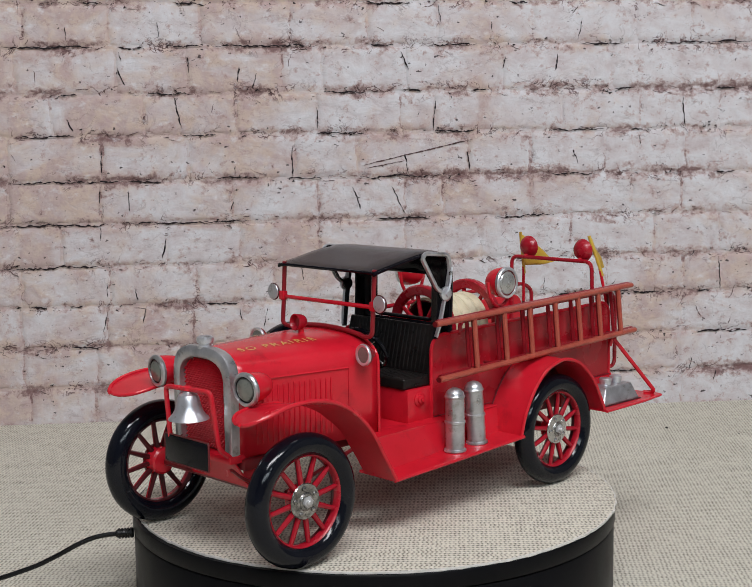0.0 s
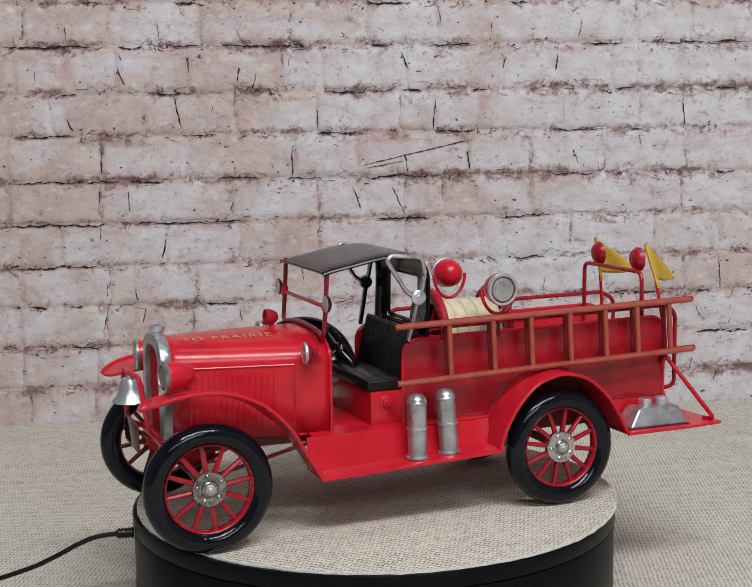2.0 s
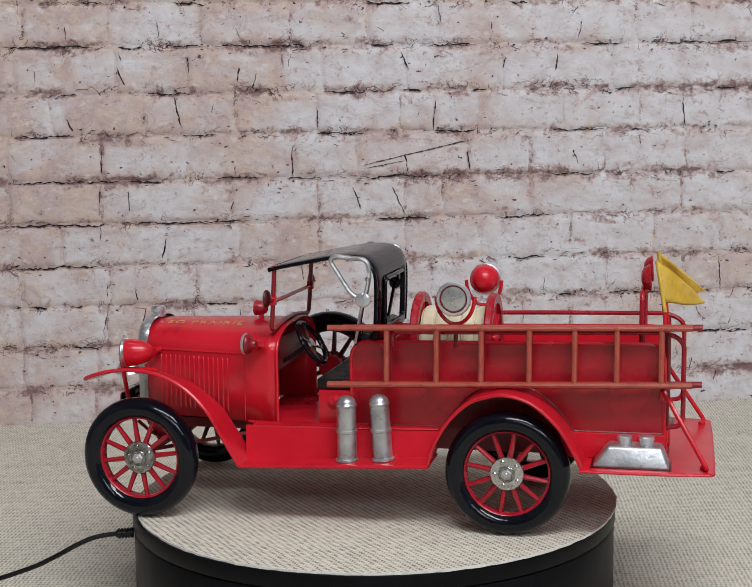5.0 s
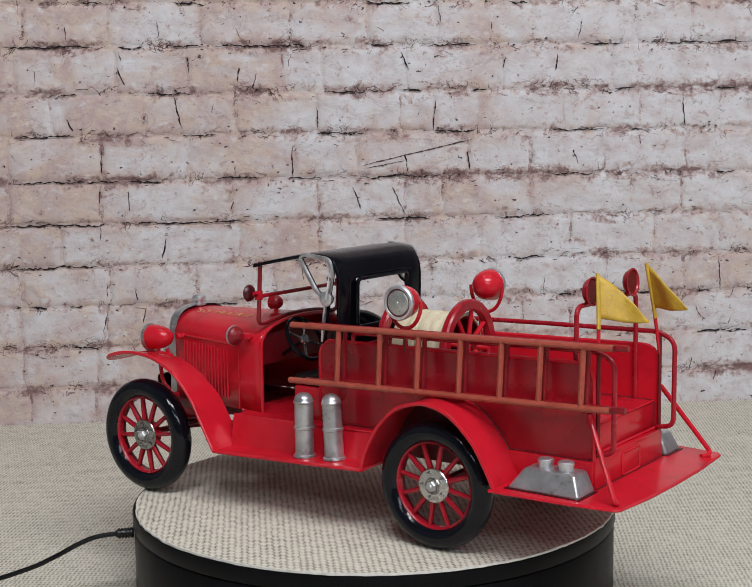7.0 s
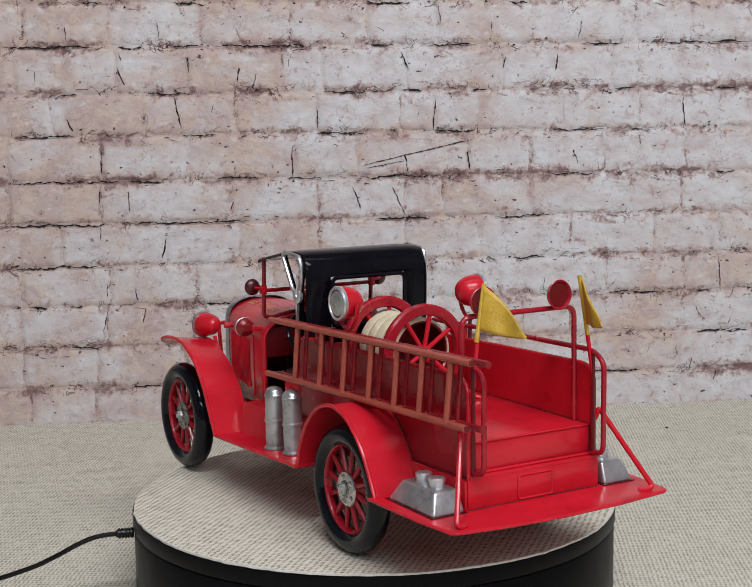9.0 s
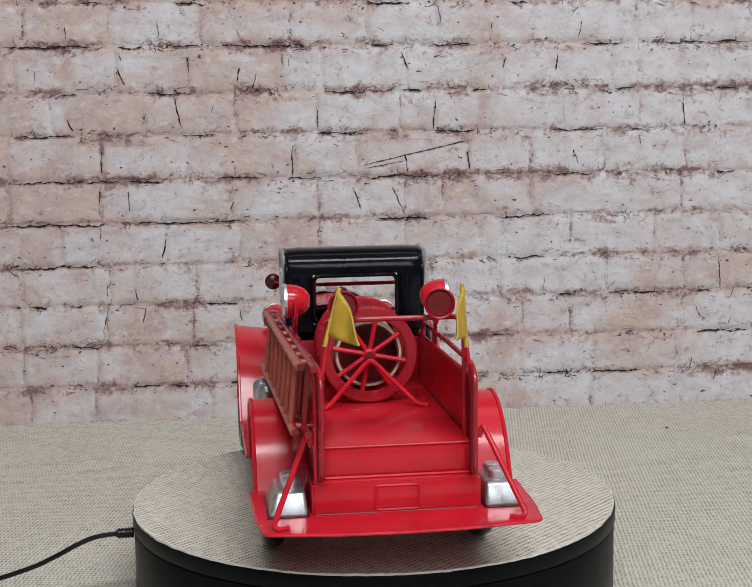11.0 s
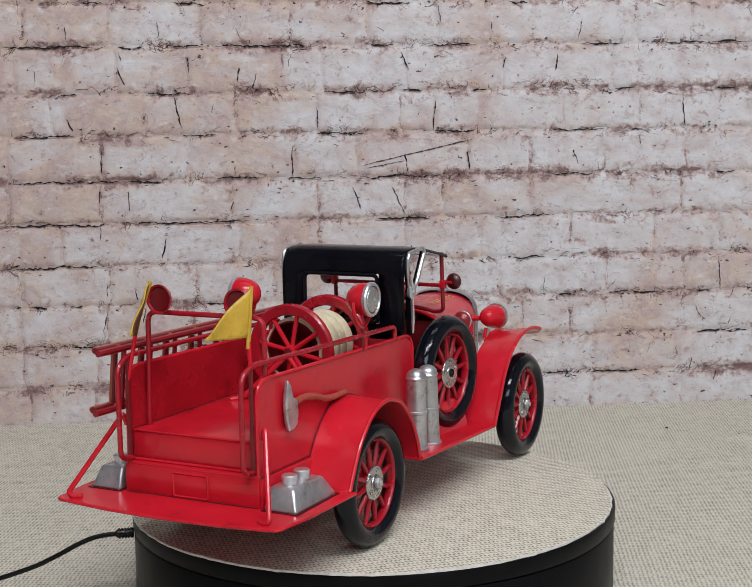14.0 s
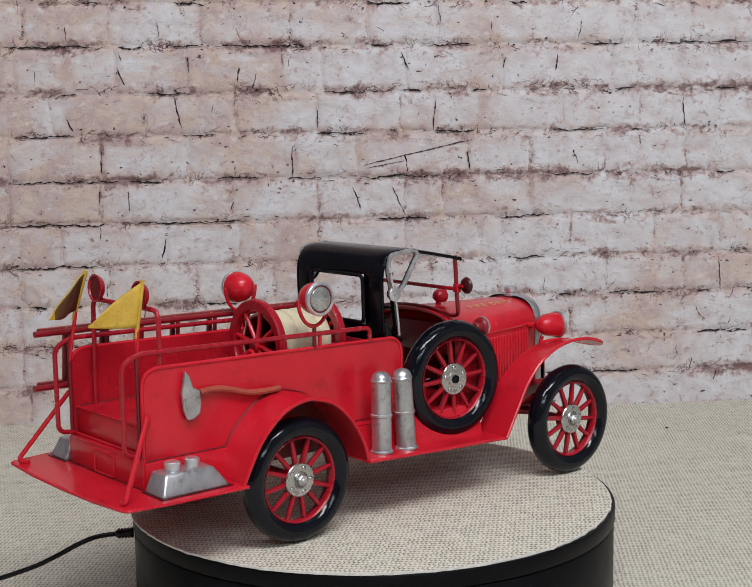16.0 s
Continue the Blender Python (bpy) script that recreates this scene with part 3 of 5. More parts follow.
def wheel(at, radius, facing, spin, bolt=True, parent=None, toe=0, oily=False):
    """Wooden-spoked artillery wheel; y is its axle and +y its outer face before it is turned."""
    key = "shared"
    if key not in WHEEL_MESH:
        tyre = [(20.6, -2.6)]
        for k in range(17):
            a = radians(-152 + k * 304 / 16)
            tyre.append((24.9 + 5.1 * math.cos(a) - 0.0, 5.6 * math.sin(a)))
        tyre += [(20.6, 2.6), (20.6, -2.6)]
        rim = [(20.9, -2.4), (20.9, 2.7), (20.4, 3.1), (19.8, 2.7), (19.5, 1.6), (19.5, -1.6), (19.8, -2.4), (20.9, -2.4)]
        WHEEL_MESH["tyre"] = mesh_of("tyre", *lathe(tyre, (0, 0, 0), (0, 1, 0), 56), TYRE, 50)
        WHEEL_MESH["rim"] = mesh_of("wheel", *lathe(rim, (0, 0, 0), (0, 1, 0), 48), WHEEL_RED, 50)
        WHEEL_MESH["spoke"] = mesh_of("spoke", *tube([(5.0, 0.8, 0), (12, 0.9, 0), (19.8, 0.6, 0)], 1.45, 8, r_end=1.05), WHEEL_RED)
        # Dark copies behind spokes and rim put their shaded inner side into colour.
        WHEEL_MESH["spoke_shade_side"] = mesh_of("spoke_shade_side", *tube([(5.0, 0.25, 0), (12, 0.35, 0), (19.6, 0.05, 0)], 1.4, 8, r_end=1.0), DARK_RED)
        rim_shade_side = [(20.95, -0.6), (20.95, -2.55), (19.7, -2.55), (19.4, -1.7), (19.4, -0.6), (20.95, -0.6)]
        WHEEL_MESH["rim_shade_side"] = mesh_of("rim_shade_side", *lathe(rim_shade_side, (0, 0, 0), (0, 1, 0), 48), DARK_RED, 50)
        drum = [(0, -4.6), (5.6, -4.4), (6.6, -3.4), (6.6, -0.6), (7.2, 0.4), (7.0, 1.6), (0, 1.8)]
        WHEEL_MESH["drum"] = mesh_of("hub_drum", *lathe(drum, (0, 0, 0), (0, 1, 0), 24), RED)
        cap = [(0, 1.7), (7.9, 1.8), (8.2, 2.3), (7.8, 2.8), (4.2, 3.0), (3.9, 3.4), (2.2, 3.5), (0, 3.5)]
        rivets = [lathe([(1.25, 2.6), (1.1, 3.3), (0.6, 3.7), (0, 3.8)], (5.9 * math.cos(a), 0, 5.9 * math.sin(a)), (0, 1, 0), 10) for a in [k * math.tau / 5 + 0.3 for k in range(5)]]
        WHEEL_MESH["plate"] = mesh_of("hub_plate", *join(lathe(cap, (0, 0, 0), (0, 1, 0), 32), *rivets), STEEL)
        WHEEL_MESH["oily_plate"] = mesh_of("hub_plate", *join(lathe(cap, (0, 0, 0), (0, 1, 0), 32), *rivets), OILY)
        WHEEL_MESH["washer"] = mesh_of("hub_washer", *lathe([(2.0, 3.3), (3.7, 3.3), (3.8, 3.6), (3.5, 3.85), (2.0, 3.9), (2.0, 3.3)], (0, 0, 0), (0, 1, 0), 24), OILY)
        WHEEL_MESH["bolt"] = mesh_of("hub_bolt", *join(lathe([(2.7, 3.3), (2.7, 4.8), (2.3, 5.2), (0, 5.3)], (0, 0, 0), (0, 1, 0), 6),
                                                    lathe([(1.4, 5.0), (1.4, 5.9), (1.0, 6.3), (0, 6.3)], (0, 0, 0), (0, 1, 0), 14)), BOLT_ZINC, 25)
        WHEEL_MESH["eye"] = mesh_of("hub_eye", *lathe([(2.2, 3.2), (2.2, 3.9), (1.5, 4.1), (1.3, 3.7), (0, 3.6)], (0, 0, 0), (0, 1, 0), 16), BLACK)
        WHEEL_MESH[key] = True
    w = part("wheel", WHEEL_MESH["rim"], WHEEL_RED, parent or TRUCK)
    w.matrix_basis = Matrix.Translation(Vector(at) * MM) @ pose(0, 0, 0, 0, 0, toe) @ pose(0, 0, 0, 0, spin, 0 if facing > 0 else 180) @ Matrix.Scale(radius / 30.0, 4)
    part("tyre", WHEEL_MESH["tyre"], TYRE, w, "glossy black tyre")
    for k in range(12):
        s = part("spoke", WHEEL_MESH["spoke"], WHEEL_RED, w)
        s.matrix_basis = pose(0, 0, 0, 0, k * 30, 0)
        part("spoke_shade_side", WHEEL_MESH["spoke_shade_side"], DARK_RED, w).matrix_basis = pose(0, 0, 0, 0, k * 30, 0)
    part("rim_shade_side", WHEEL_MESH["rim_shade_side"], DARK_RED, w, "inner side of the rim, its shade put into dark red")
    part("hub_drum", WHEEL_MESH["drum"], RED, w)
    part("hub_plate", WHEEL_MESH["oily_plate" if oily else "plate"], STEEL, w, "riveted steel hub plate, dark with oil" if oily else "riveted steel hub plate")
    if bolt:
        part("hub_washer", WHEEL_MESH["washer"], OILY, w, "dark steel washer")
    part("hub_bolt" if bolt else "hub_eye", WHEEL_MESH["bolt" if bolt else "eye"], STEEL, w)
    return w


for side in (1, -1):
    wheel((104.2 - 0.7 * side, side * 52.3, 30.2), 30.0, side, 8 * side, oily=side > 0)
    wheel((-78.5, side * 48.0, 29.7), 29.5, side, 20 * side)
wheel((29.2, -38.6, 61.0), 30.6, -1, 4, bolt=False, toe=-4)


# ---- bonnet, cowl and radiator ----
def bonnet_half(x):
    """Half width, seam height, top height of the bonnet at x."""
    t = min(1, max(0, (115.5 - x) / 60))
    return 20.5 + 11.5 * t + (1.6 * min(1, max(0, (55 - x) / 17))), 79.5, 92.2 + 0.9 * t


def bonnet_point(x, a, lift=0.0):
    """A place on the bonnet's arch; a runs from -1 at the right seam over 0 at the top to 1 at the left seam."""
    w, zs, zt = bonnet_half(x)
    p = 2.35
    c, s = math.sin(a * math.pi / 2), math.cos(a * math.pi / 2)
    y = math.copysign(abs(c) ** (2 / p), c) * (w + lift)
    return (x, y, zs + (zt - zs + lift) * abs(s) ** (2 / p))


def bonnet():
    xs = [115.5, 108, 98, 88, 78, 68, 60, 55, 50, 44, 38]
    verts, faces = [], []
    cols = 25
    for x in xs:
        w, zs, zt = bonnet_half(x)
        ring = [(x, -w, 45.5), (x, -w, 62)] + [bonnet_point(x, -1 + 2 * k / (cols - 1)) for k in range(cols)] + [(x, w, 62), (x, w, 45.5)]
        verts += ring
    n = cols + 4
    for i in range(len(xs) - 1):
        for k in range(n - 1):
            faces.append((i * n + k, i * n + k + 1, (i + 1) * n + k + 1, (i + 1) * n + k))
    ob = part("bonnet", (verts, faces), RED, TRUCK, "red enamel bonnet with gold lettering")
    ob.modifiers.new("thick", "SOLIDIFY").thickness = 0.0011
    ob.modifiers["thick"].offset = -1
    for side in (1, -1):
        seam = [(x, side * (bonnet_half(x)[0] + 0.15), 79.6) for x in (112, 100, 88, 75, 64, 55.5)]
        part("seam_bead", tube(seam, 0.55, 6), RED, ob)
        part("seam_bead", tube([(55.4, side * (bonnet_half(55.4)[0] + 0.1), 79.5), (55.4, side * (bonnet_half(55.4)[0] + 0.02), 46)], 0.3, 6), RED, ob)
        for k in range(15):
            x = 103.5 - k * 2.75
            w = bonnet_half(x)[0]
            part("louver", tube([(x, side * (w - 0.15), 76.5), (x - 0.1, side * (w + 0.25), 75.5), (x, side * (w + 0.15), 51), (x, side * (w - 0.15), 50)], 0.48, 6), RED, ob)
        edge = [bonnet_point(37.8, k / 8 * side, 0.25) for k in range(0, 9)] + [(37.8, side * 33.9, 62), (37.8, side * 33.9, 46)]
        part("cowl_bead", tube(edge, 0.8, 8), RED, ob)
    return ob


BONNET = bonnet()


def lettering(text, parent, side, x_start, x_end, a_mid, height):
    """Raised-paint words bent onto the bonnet's arch, read from that side of the truck."""
    cu = bpy.data.curves.new("lettering", "FONT")
    cu.body, cu.size, cu.space_character = text, 1.0, 1.3
    tmp = new("lettering_curve", cu)
    bpy.context.view_layer.update()
    me = bpy.data.meshes.new_from_object(tmp.evaluated_get(bpy.context.evaluated_depsgraph_get()))
    scene.collection.objects.unlink(tmp)
    bpy.data.objects.remove(tmp)
    bm = bmesh.new()
    bm.from_mesh(me)
    bmesh.ops.triangulate(bm, faces=bm.faces[:])
    bmesh.ops.subdivide_edges(bm, edges=[e for e in bm.edges if e.calc_length() > 0.15], cuts=4)
    lo, hi = min(v.co.x for v in bm.verts), max(v.co.x for v in bm.verts)
    for v in bm.verts:
        t = (v.co.x - lo) / (hi - lo)
        x = x_start + (x_end - x_start) * t
        up = (v.co.y - 0.35) * height
        v.co = Vector(bonnet_point(x, side * (a_mid - up / 34.0), 0.42)) * MM
    bm.to_mesh(me)
    bm.free()
    me.materials.clear()
    me.materials.append(GOLD)
    ob = new("lettering", me)
    ob.parent = parent
    return tagged(ob, "worn gold painted lettering")


lettering("SO PRAIRIE", BONNET, 1, 103.5, 61.5, 0.27, 5.4)
lettering("FIRE DEPT", BONNET, -1, 66.0, 102.5, 0.27, 5.4)


def arch(hw, z0, z1, n=14, p=2.8):
    """Upright arch outline from bottom left over the top to bottom right."""
    zc = z1 - hw * 0.72
    pts = [(hw, z0), (hw, (z0 + zc) / 2)]
    for k in range(n + 1):
        a = k * math.pi / n
        c, s = math.cos(a), math.sin(a)
        pts.append((math.copysign(abs(c) ** (2 / p), c) * hw, zc + (z1 - zc) * abs(s) ** (2 / p)))
    return pts + [(-hw, (z0 + zc) / 2), (-hw, z0)]


def radiator():
    rings = [(111.5, arch(21.0, 46.5, 93.6)), (114.0, arch(21.6, 46.5, 94.4)), (116.6, arch(21.2, 46.5, 94.0)), (117.4, arch(20.0, 46.5, 92.6)),
             (117.4, arch(17.2, 46.5, 89.6)), (116.8, arch(16.4, 46.5, 88.8)), (113.6, arch(16.2, 46.5, 88.6))]
    verts, faces, n = [], [], len(rings[0][1])
    for x, pts in rings:
        verts += [(x, y, z) for y, z in pts]
    for i in range(len(rings) - 1):
        for k in range(n - 1):
            faces.append((i * n + k, i * n + k + 1, (i + 1) * n + k + 1, (i + 1) * n + k))
    m = len(rings) - 1
    faces += [tuple(i * n for i in range(m + 1)), tuple(reversed([i * n + n - 1 for i in range(m + 1)]))]
    shell = part("radiator_shell", (verts, faces), AGED_SILVER, TRUCK, "silver painted radiator surround")
    # Honeycomb of small raised diamonds, kept inside the arch.
    hw, vs, fs = 16.3, [], []
    pts = arch(hw, 46.5, 88.6, 40)
    def top_at(y):
        best = [z for (yy, z) in pts if abs(yy - y) < 1.2]
        return max(best) if best else 60
    back = plate([(y, z) for y, z in arch(hw, 47, 88.6)], "x", 112.6, 113.6)
    step = 2.05
    for r in range(44):
        for c in range(-9, 10):
            y, z = (c + (r % 2) * 0.5) * step, 48 + r * step * 0.5
            if abs(y) > hw - 0.9 or z > top_at(y) - 1.2:
                continue
            b, h = len(vs), step * 0.43
            vs += [(113.6, y - h, z), (113.6, y, z + h), (113.6, y + h, z), (113.6, y, z - h), (115.0, y, z)]
            fs += [(b, b + 1, b + 4), (b + 1, b + 2, b + 4), (b + 2, b + 3, b + 4), (b + 3, b, b + 4)]
    grille = part("grille", (vs, fs), RED, shell, "red diamond-mesh radiator grille", 20)
    part("backing", back, DEEP_RED, shell)
    knob = [(3.6, -0.8), (3.6, 0.5), (2.9, 0.9), (2.9, 1.4), (3.7, 1.8), (3.9, 3.0), (3.7, 4.2), (2.9, 4.9), (1.2, 5.2), (0, 5.3)]
    part("filler_cap", lathe(knob, (113.8, 0, 93.6), (0, 0, 1), 20), SILVER, shell, "silver radiator cap")


radiator()


def lamp_bowl(r, depth, n=12):
    """Profile of a lamp's rounded back, from its tail at 0 to its mouth at depth."""
    return [(0, 0)] + [(r * math.sin(k / n * math.pi / 2) ** 0.8, depth * (1 - math.cos(k / n * math.pi / 2))) for k in range(1, n + 1)]


def headlights():
    for side, y in ((1, 32.5), (-1, -30.6)):
        at = (103.6, y, 79.6)
        d = (1, side * 0.11, -0.05)
        lamp = part("headlight", lathe(lamp_bowl(6.9, 13.5) + [(6.9, 14.2)], at, d, 28), RED, TRUCK, "round red headlight with silver rim")
        part("rim", lathe([(6.7, 13.4), (7.5, 13.6), (7.8, 14.8), (7.2, 15.6), (6.0, 15.8), (5.8, 15.0), (6.7, 13.4)], at, d, 28), AGED_SILVER, lamp)
        part("lens", lathe([(6.0, 14.7), (5.0, 14.9), (4.7, 15.6), (2.5, 16.1), (0, 16.2)], at, d, 28), LAMP_GLASS, lamp, "cloudy grey-green lamp glass")
        part("lens_groove", lathe([(5.2, 14.8), (5.9, 14.8), (5.9, 15.15), (5.2, 15.15), (5.2, 14.8)], at, d, 28), BLACK, lamp, "dark ring round the glass")
        part("bracket", tube([(104, side * 20, 79), (105, side * 27, 79)], 1.6, 8), RED, lamp)
        part("bracket", tube([(108, y * 0.98, 73), (106.5, y * 0.96, 67)], 1.1, 8), RED, lamp)


headlights()


def bell():
    frame_path = rounded([(117, 20.4, 46), (123.5, 20.8, 51), (127.2, 20.8, 77.2), (129.2, -9.8, 76.6), (127.5, -9.8, 51), (118, -12, 46)], 3.0)
    stand = part("bell_frame", tube(frame_path, 1.15, 10), RED, TRUCK)
    shape = [(0, 0.2), (1.5, 0), (2.0, -0.7), (3.6, -1.4), (4.3, -2.9), (4.6, -5.0), (5.1, -7.2), (6.1, -9.4), (7.7, -11.2), (7.9, -11.8), (7.3, -11.8), (5.6, -9.4), (3.8, -4.6), (0, -3)]
    shape = [(r * 1.16, h * 1.06) for r, h in shape]
    part("bell", lathe(shape, (128.3, 5.8, 76.0), (0, 0, 1), 32), SILVER, stand, "silver painted bell")
    part("hanger", join(lathe([(2.0, -0.4), (2.0, 1.0), (1.2, 1.6), (0, 1.8)], (128.3, 5.8, 76.8), (0, 0, 1), 12)), RED, stand)
    pl = part("front_plate", box(127.6, 128.6, -12.8, 19.4, 41.6, 54.2, 0.45), BLACK, TRUCK, "blank black plate in a thin red frame")
    rim = rounded([(128.2, -13.0, 41.4), (128.2, 19.6, 41.4), (128.2, 19.6, 54.4), (128.2, -13.0, 54.4)], 1.2, 4, True)
    part("border", tube(rim, 0.45, 6, True), DEEP_RED, pl)


bell()


def chassis():
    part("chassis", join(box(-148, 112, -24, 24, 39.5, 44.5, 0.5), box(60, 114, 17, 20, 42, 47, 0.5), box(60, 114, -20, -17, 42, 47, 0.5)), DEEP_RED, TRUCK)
    part("front_apron", join(box(110, 118.5, -22, 22, 43.0, 46.6, 0.6), strip([(117.5, -21, 46), (111, -21, 37), (107.5, -21, 30.5)], [(117.5, 21, 46), (111, 21, 37), (107.5, 21, 30.5)], 0.9, (-1, 0, 0)), box(92, 110, 20.2, 21, 33, 46, 0.2), box(92, 110, -21, -20.2, 33, 46, 0.2)), RED, TRUCK)
    for x, y, r in ((104.5, 47, 1.7), (-78.5, 44, 2.2)):
        part("axle", tube([(x, -y, 30), (x, y, 30)], r, 10), DEEP_RED, TRUCK)
    both("leaf_spring", tube(smooth_line([(118, 22, 41), (111, 22, 35.5), (104, 22, 33), (96, 22, 35), (86, 22, 40)]), 1.2, 8, squash=0.7), DEEP_RED)
    both("radius_rod", tube([(102, 40, 31), (48, 30, 40.5)], 1.0, 8), DEEP_RED)


chassis()


# ---- wings, running boards and tail step ----
def front_wings():
    line = smooth_line([(132.6, 0, 68.0), (129.6, 0, 69.6), (124.5, 0, 71.6), (115, 0, 73.9), (103, 0, 74.5), (92, 0, 72.9), (82, 0, 69.0), (74, 0, 63.5), (65.5, 0, 54.5), (59, 0, 43.6), (50.4, 0, 29.2)], 5)

    def edges(p):
        t = max(0.0, (p.x - 120.5) / 12.2)
        round_off = math.sqrt(max(0.0, 1 - min(1, t) ** 2.0))
        mid = 49.5 - 3.0 * (1 - min(1, t))
        return mid + (58 - mid) * round_off, mid - (mid - 35.0) * round_off + (1.5 if p.x < 90 else 0)
    outer = [(p.x, edges(p)[0], p.z) for p in line]
    inner = [(p.x, edges(p)[1], p.z - (4.2 - 2.0 * min(1.0, max(0.0, (p.x - 100) / 25))) * min(1.0, max(0.0, (p.x - 56) / 18)) * (outer_y - edges(p)[1]) / 24) for p, (_, outer_y, _) in zip(line, outer)]
    for a, b in (both("front_wing", strip(outer, inner, 0.9, (-0.35, 0, -0.94)), RED, label="swept red front wing with rolled edge"),):
        for ob, s in ((a, 1), (b, -1)):
            roll = [(x, s * y, z + 0.1) for x, y, z in outer]
            tip = [(x, s * y, z + 0.1) for x, y, z in inner if x > 100]
            part("rolled_edge", tube(roll, 0.95, 8), RED, ob)
            part("rolled_edge", tube(tip, 0.8, 8), RED, ob)


front_wings()


def running_boards():
    def z_at(x):
        return 29.4 + (50 - x) * 0.044
    board = strip([(50.4, 57.4, z_at(50)), (-42.5, 57.4, z_at(-42))], [(50.4, 33, z_at(50) + 0.2), (-42.5, 33, z_at(-42) + 0.2)], 1.1)
    left, right = both("running_board", board, RED, label="red running board with turned-down lip")
    for ob, s in ((left, 1), (right, -1)):
        part("lip", tube([(51, s * 57.4, z_at(51) - 0.4), (5, s * 57.5, z_at(5) - 0.5), (-42.5, s * 57.4, z_at(-42) - 0.4)], 0.9, 8), RED, ob)
        front = 52.5 if s > 0 else 47.5
        apron = strip([(front, s * 39.8, 45.4), (-44, s * 37.5, 46.4)], [(front - 1.0, s * 43.8, 29.3), (-43, s * 40.7, 33.4)], 0.8, (0, -s, 0))
        shelf = strip([(49.5, s * 33, 46.2), (-44, s * 32, 46.8)], [(49.5, s * 40.0, 45.4), (-44, s * 37.6, 46.4)], 0.8)
        part("apron", join(apron, shelf), RED, ob)


running_boards()


def rear_wings():
    line = smooth_line([(-41.6, 0, 33.2), (-45, 0, 43.8), (-51.7, 0, 55), (-61, 0, 64), (-70, 0, 67.6), (-79, 0, 68.6), (-91, 0, 64.8), (-102.5, 0, 54.6), (-109.3, 0, 43.8), (-113.5, 0, 35.6)], 6)
    outer = [(p.x, 56.0, p.z - 0.6) for p in line]
    inner = [(p.x, 33.0, p.z + 0.3) for p in line]
    left, right = both("rear_wing", strip(outer, inner, 0.9, (0, 0, -1)), RED, label="rounded red rear wing")
    for ob, s in ((left, 1), (right, -1)):
        part("rolled_edge", tube([(x, s * (y + 0.2), z) for x, y, z in outer], 0.95, 8), RED, ob)
        part("seam", tube([(x, s * 33.4, z + 0.25) for x, y, z in inner], 0.42, 6), DEEP_RED, ob, "dark seam against the side panel")
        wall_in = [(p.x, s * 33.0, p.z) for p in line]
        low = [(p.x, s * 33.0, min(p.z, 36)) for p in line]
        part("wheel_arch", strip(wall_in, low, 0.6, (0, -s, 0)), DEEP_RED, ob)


rear_wings()


def tail_step():
    outline = [(-112.5, 58.5), (-112.5, 32), (-149, 32), (-149, -32), (-112.5, -32), (-112.5, -58.5), (-150, -57.5), (-169.5, -55.5), (-171.8, -53), (-172.2, -28), (-172.4, 0), (-172.2, 28), (-171.8, 53), (-169.5, 55.5), (-150, 57.5)]
    sheet, faces = plate(list(reversed(outline)), "z", 34.2, 35.2)
    sheet = [(x, y, z - 1.6 * (1 - (y / 56) ** 2) * max(0.0, min(1.0, (-150 - x) / 22))) for x, y, z in sheet]
    step = part("tail_step", (sheet, faces), RED, TRUCK, "flat red tail step plate")
    edge = rounded([(-112.5, 58.5, 34.6), (-150, 57.5, 34.6), (-171.6, 55, 34.6), (-172.2, 28, 33.4), (-172.2, 0, 33.0), (-172.2, -28, 33.4), (-171.6, -55, 34.6), (-150, -57.5, 34.6), (-112.5, -58.5, 34.6)], 3)
    part("rolled_edge", tube(edge, 0.75, 8), RED, step)
    for s in (1, -1):
        foot = 3.0 if s > 0 else 0.8
        brace = rounded([(-148.0, s * 34.6, 64), (-148.8, s * 36.0, 69), (-150.2, s * 37.2, 66.5), (-168.4, s * (48.5 + foot), 37.0), (-168.6, s * (46.5 + foot), 35.6), (-166.5, s * (42.5 + foot), 35.6)], 1.6, 4)
        part("step_brace", tube(brace, 1.15, 9), RED, TRUCK)


tail_step()


# ---- the body ----
def side_panels():
    for s, zf, zr in ((1, 87.4, 89.6), (-1, 85.6, 88.2)):
        def ring(inset):
            pts = rounded([(0 - inset, 0, 46.4), (0 - inset, 0, zf - inset), (-149.4 + inset, 0, zr - inset), (-149.4 + inset, 0, 46.4)], 9 if not inset else 8.5, 7)
            return [(p.x, p.z) for p in pts]
        outline = ring(0)
        # Left panel, behind the ladder, takes the red with shade painted in.
        ob = part("side_panel", plate(outline, "y", s * 31.9, s * 33.0), GRIMY_SHADED_RED if s > 0 else RED, TRUCK, "smooth red side panel with rolled top edge")
        part("rolled_edge", tube([(x, s * 32.8, z) for x, z in outline], 0.95, 8), RED, ob)
        # Deep red bead puts grime and shade into a line at the panel foot.
        part("seam", tube([(-44, s * 33.1, 47.0), (-1, s * 33.1, 46.6)], 0.45, 6), DEEP_RED, ob, "dark seam of grime and shade along the panel foot")
        part("swage", tube([(-44, s * 37.6, 46.3), (-1, s * 38.9, 45.6)], 0.55, 6), RED, ob)
    for s in (1, -1):
        sill = part("lower_sill", box(-150, -102, min(s * 33, s * 35.0), max(s * 33, s * 35.0), 35.2, 47.2, 0.6), RED, TRUCK)
        part("seam", tube([(-104, s * 33.2, 47.4), (-149, s * 33.2, 47.4)], 0.5, 6), DEEP_RED, sill, "dark seam of grime and shade along the panel foot")


side_panels()


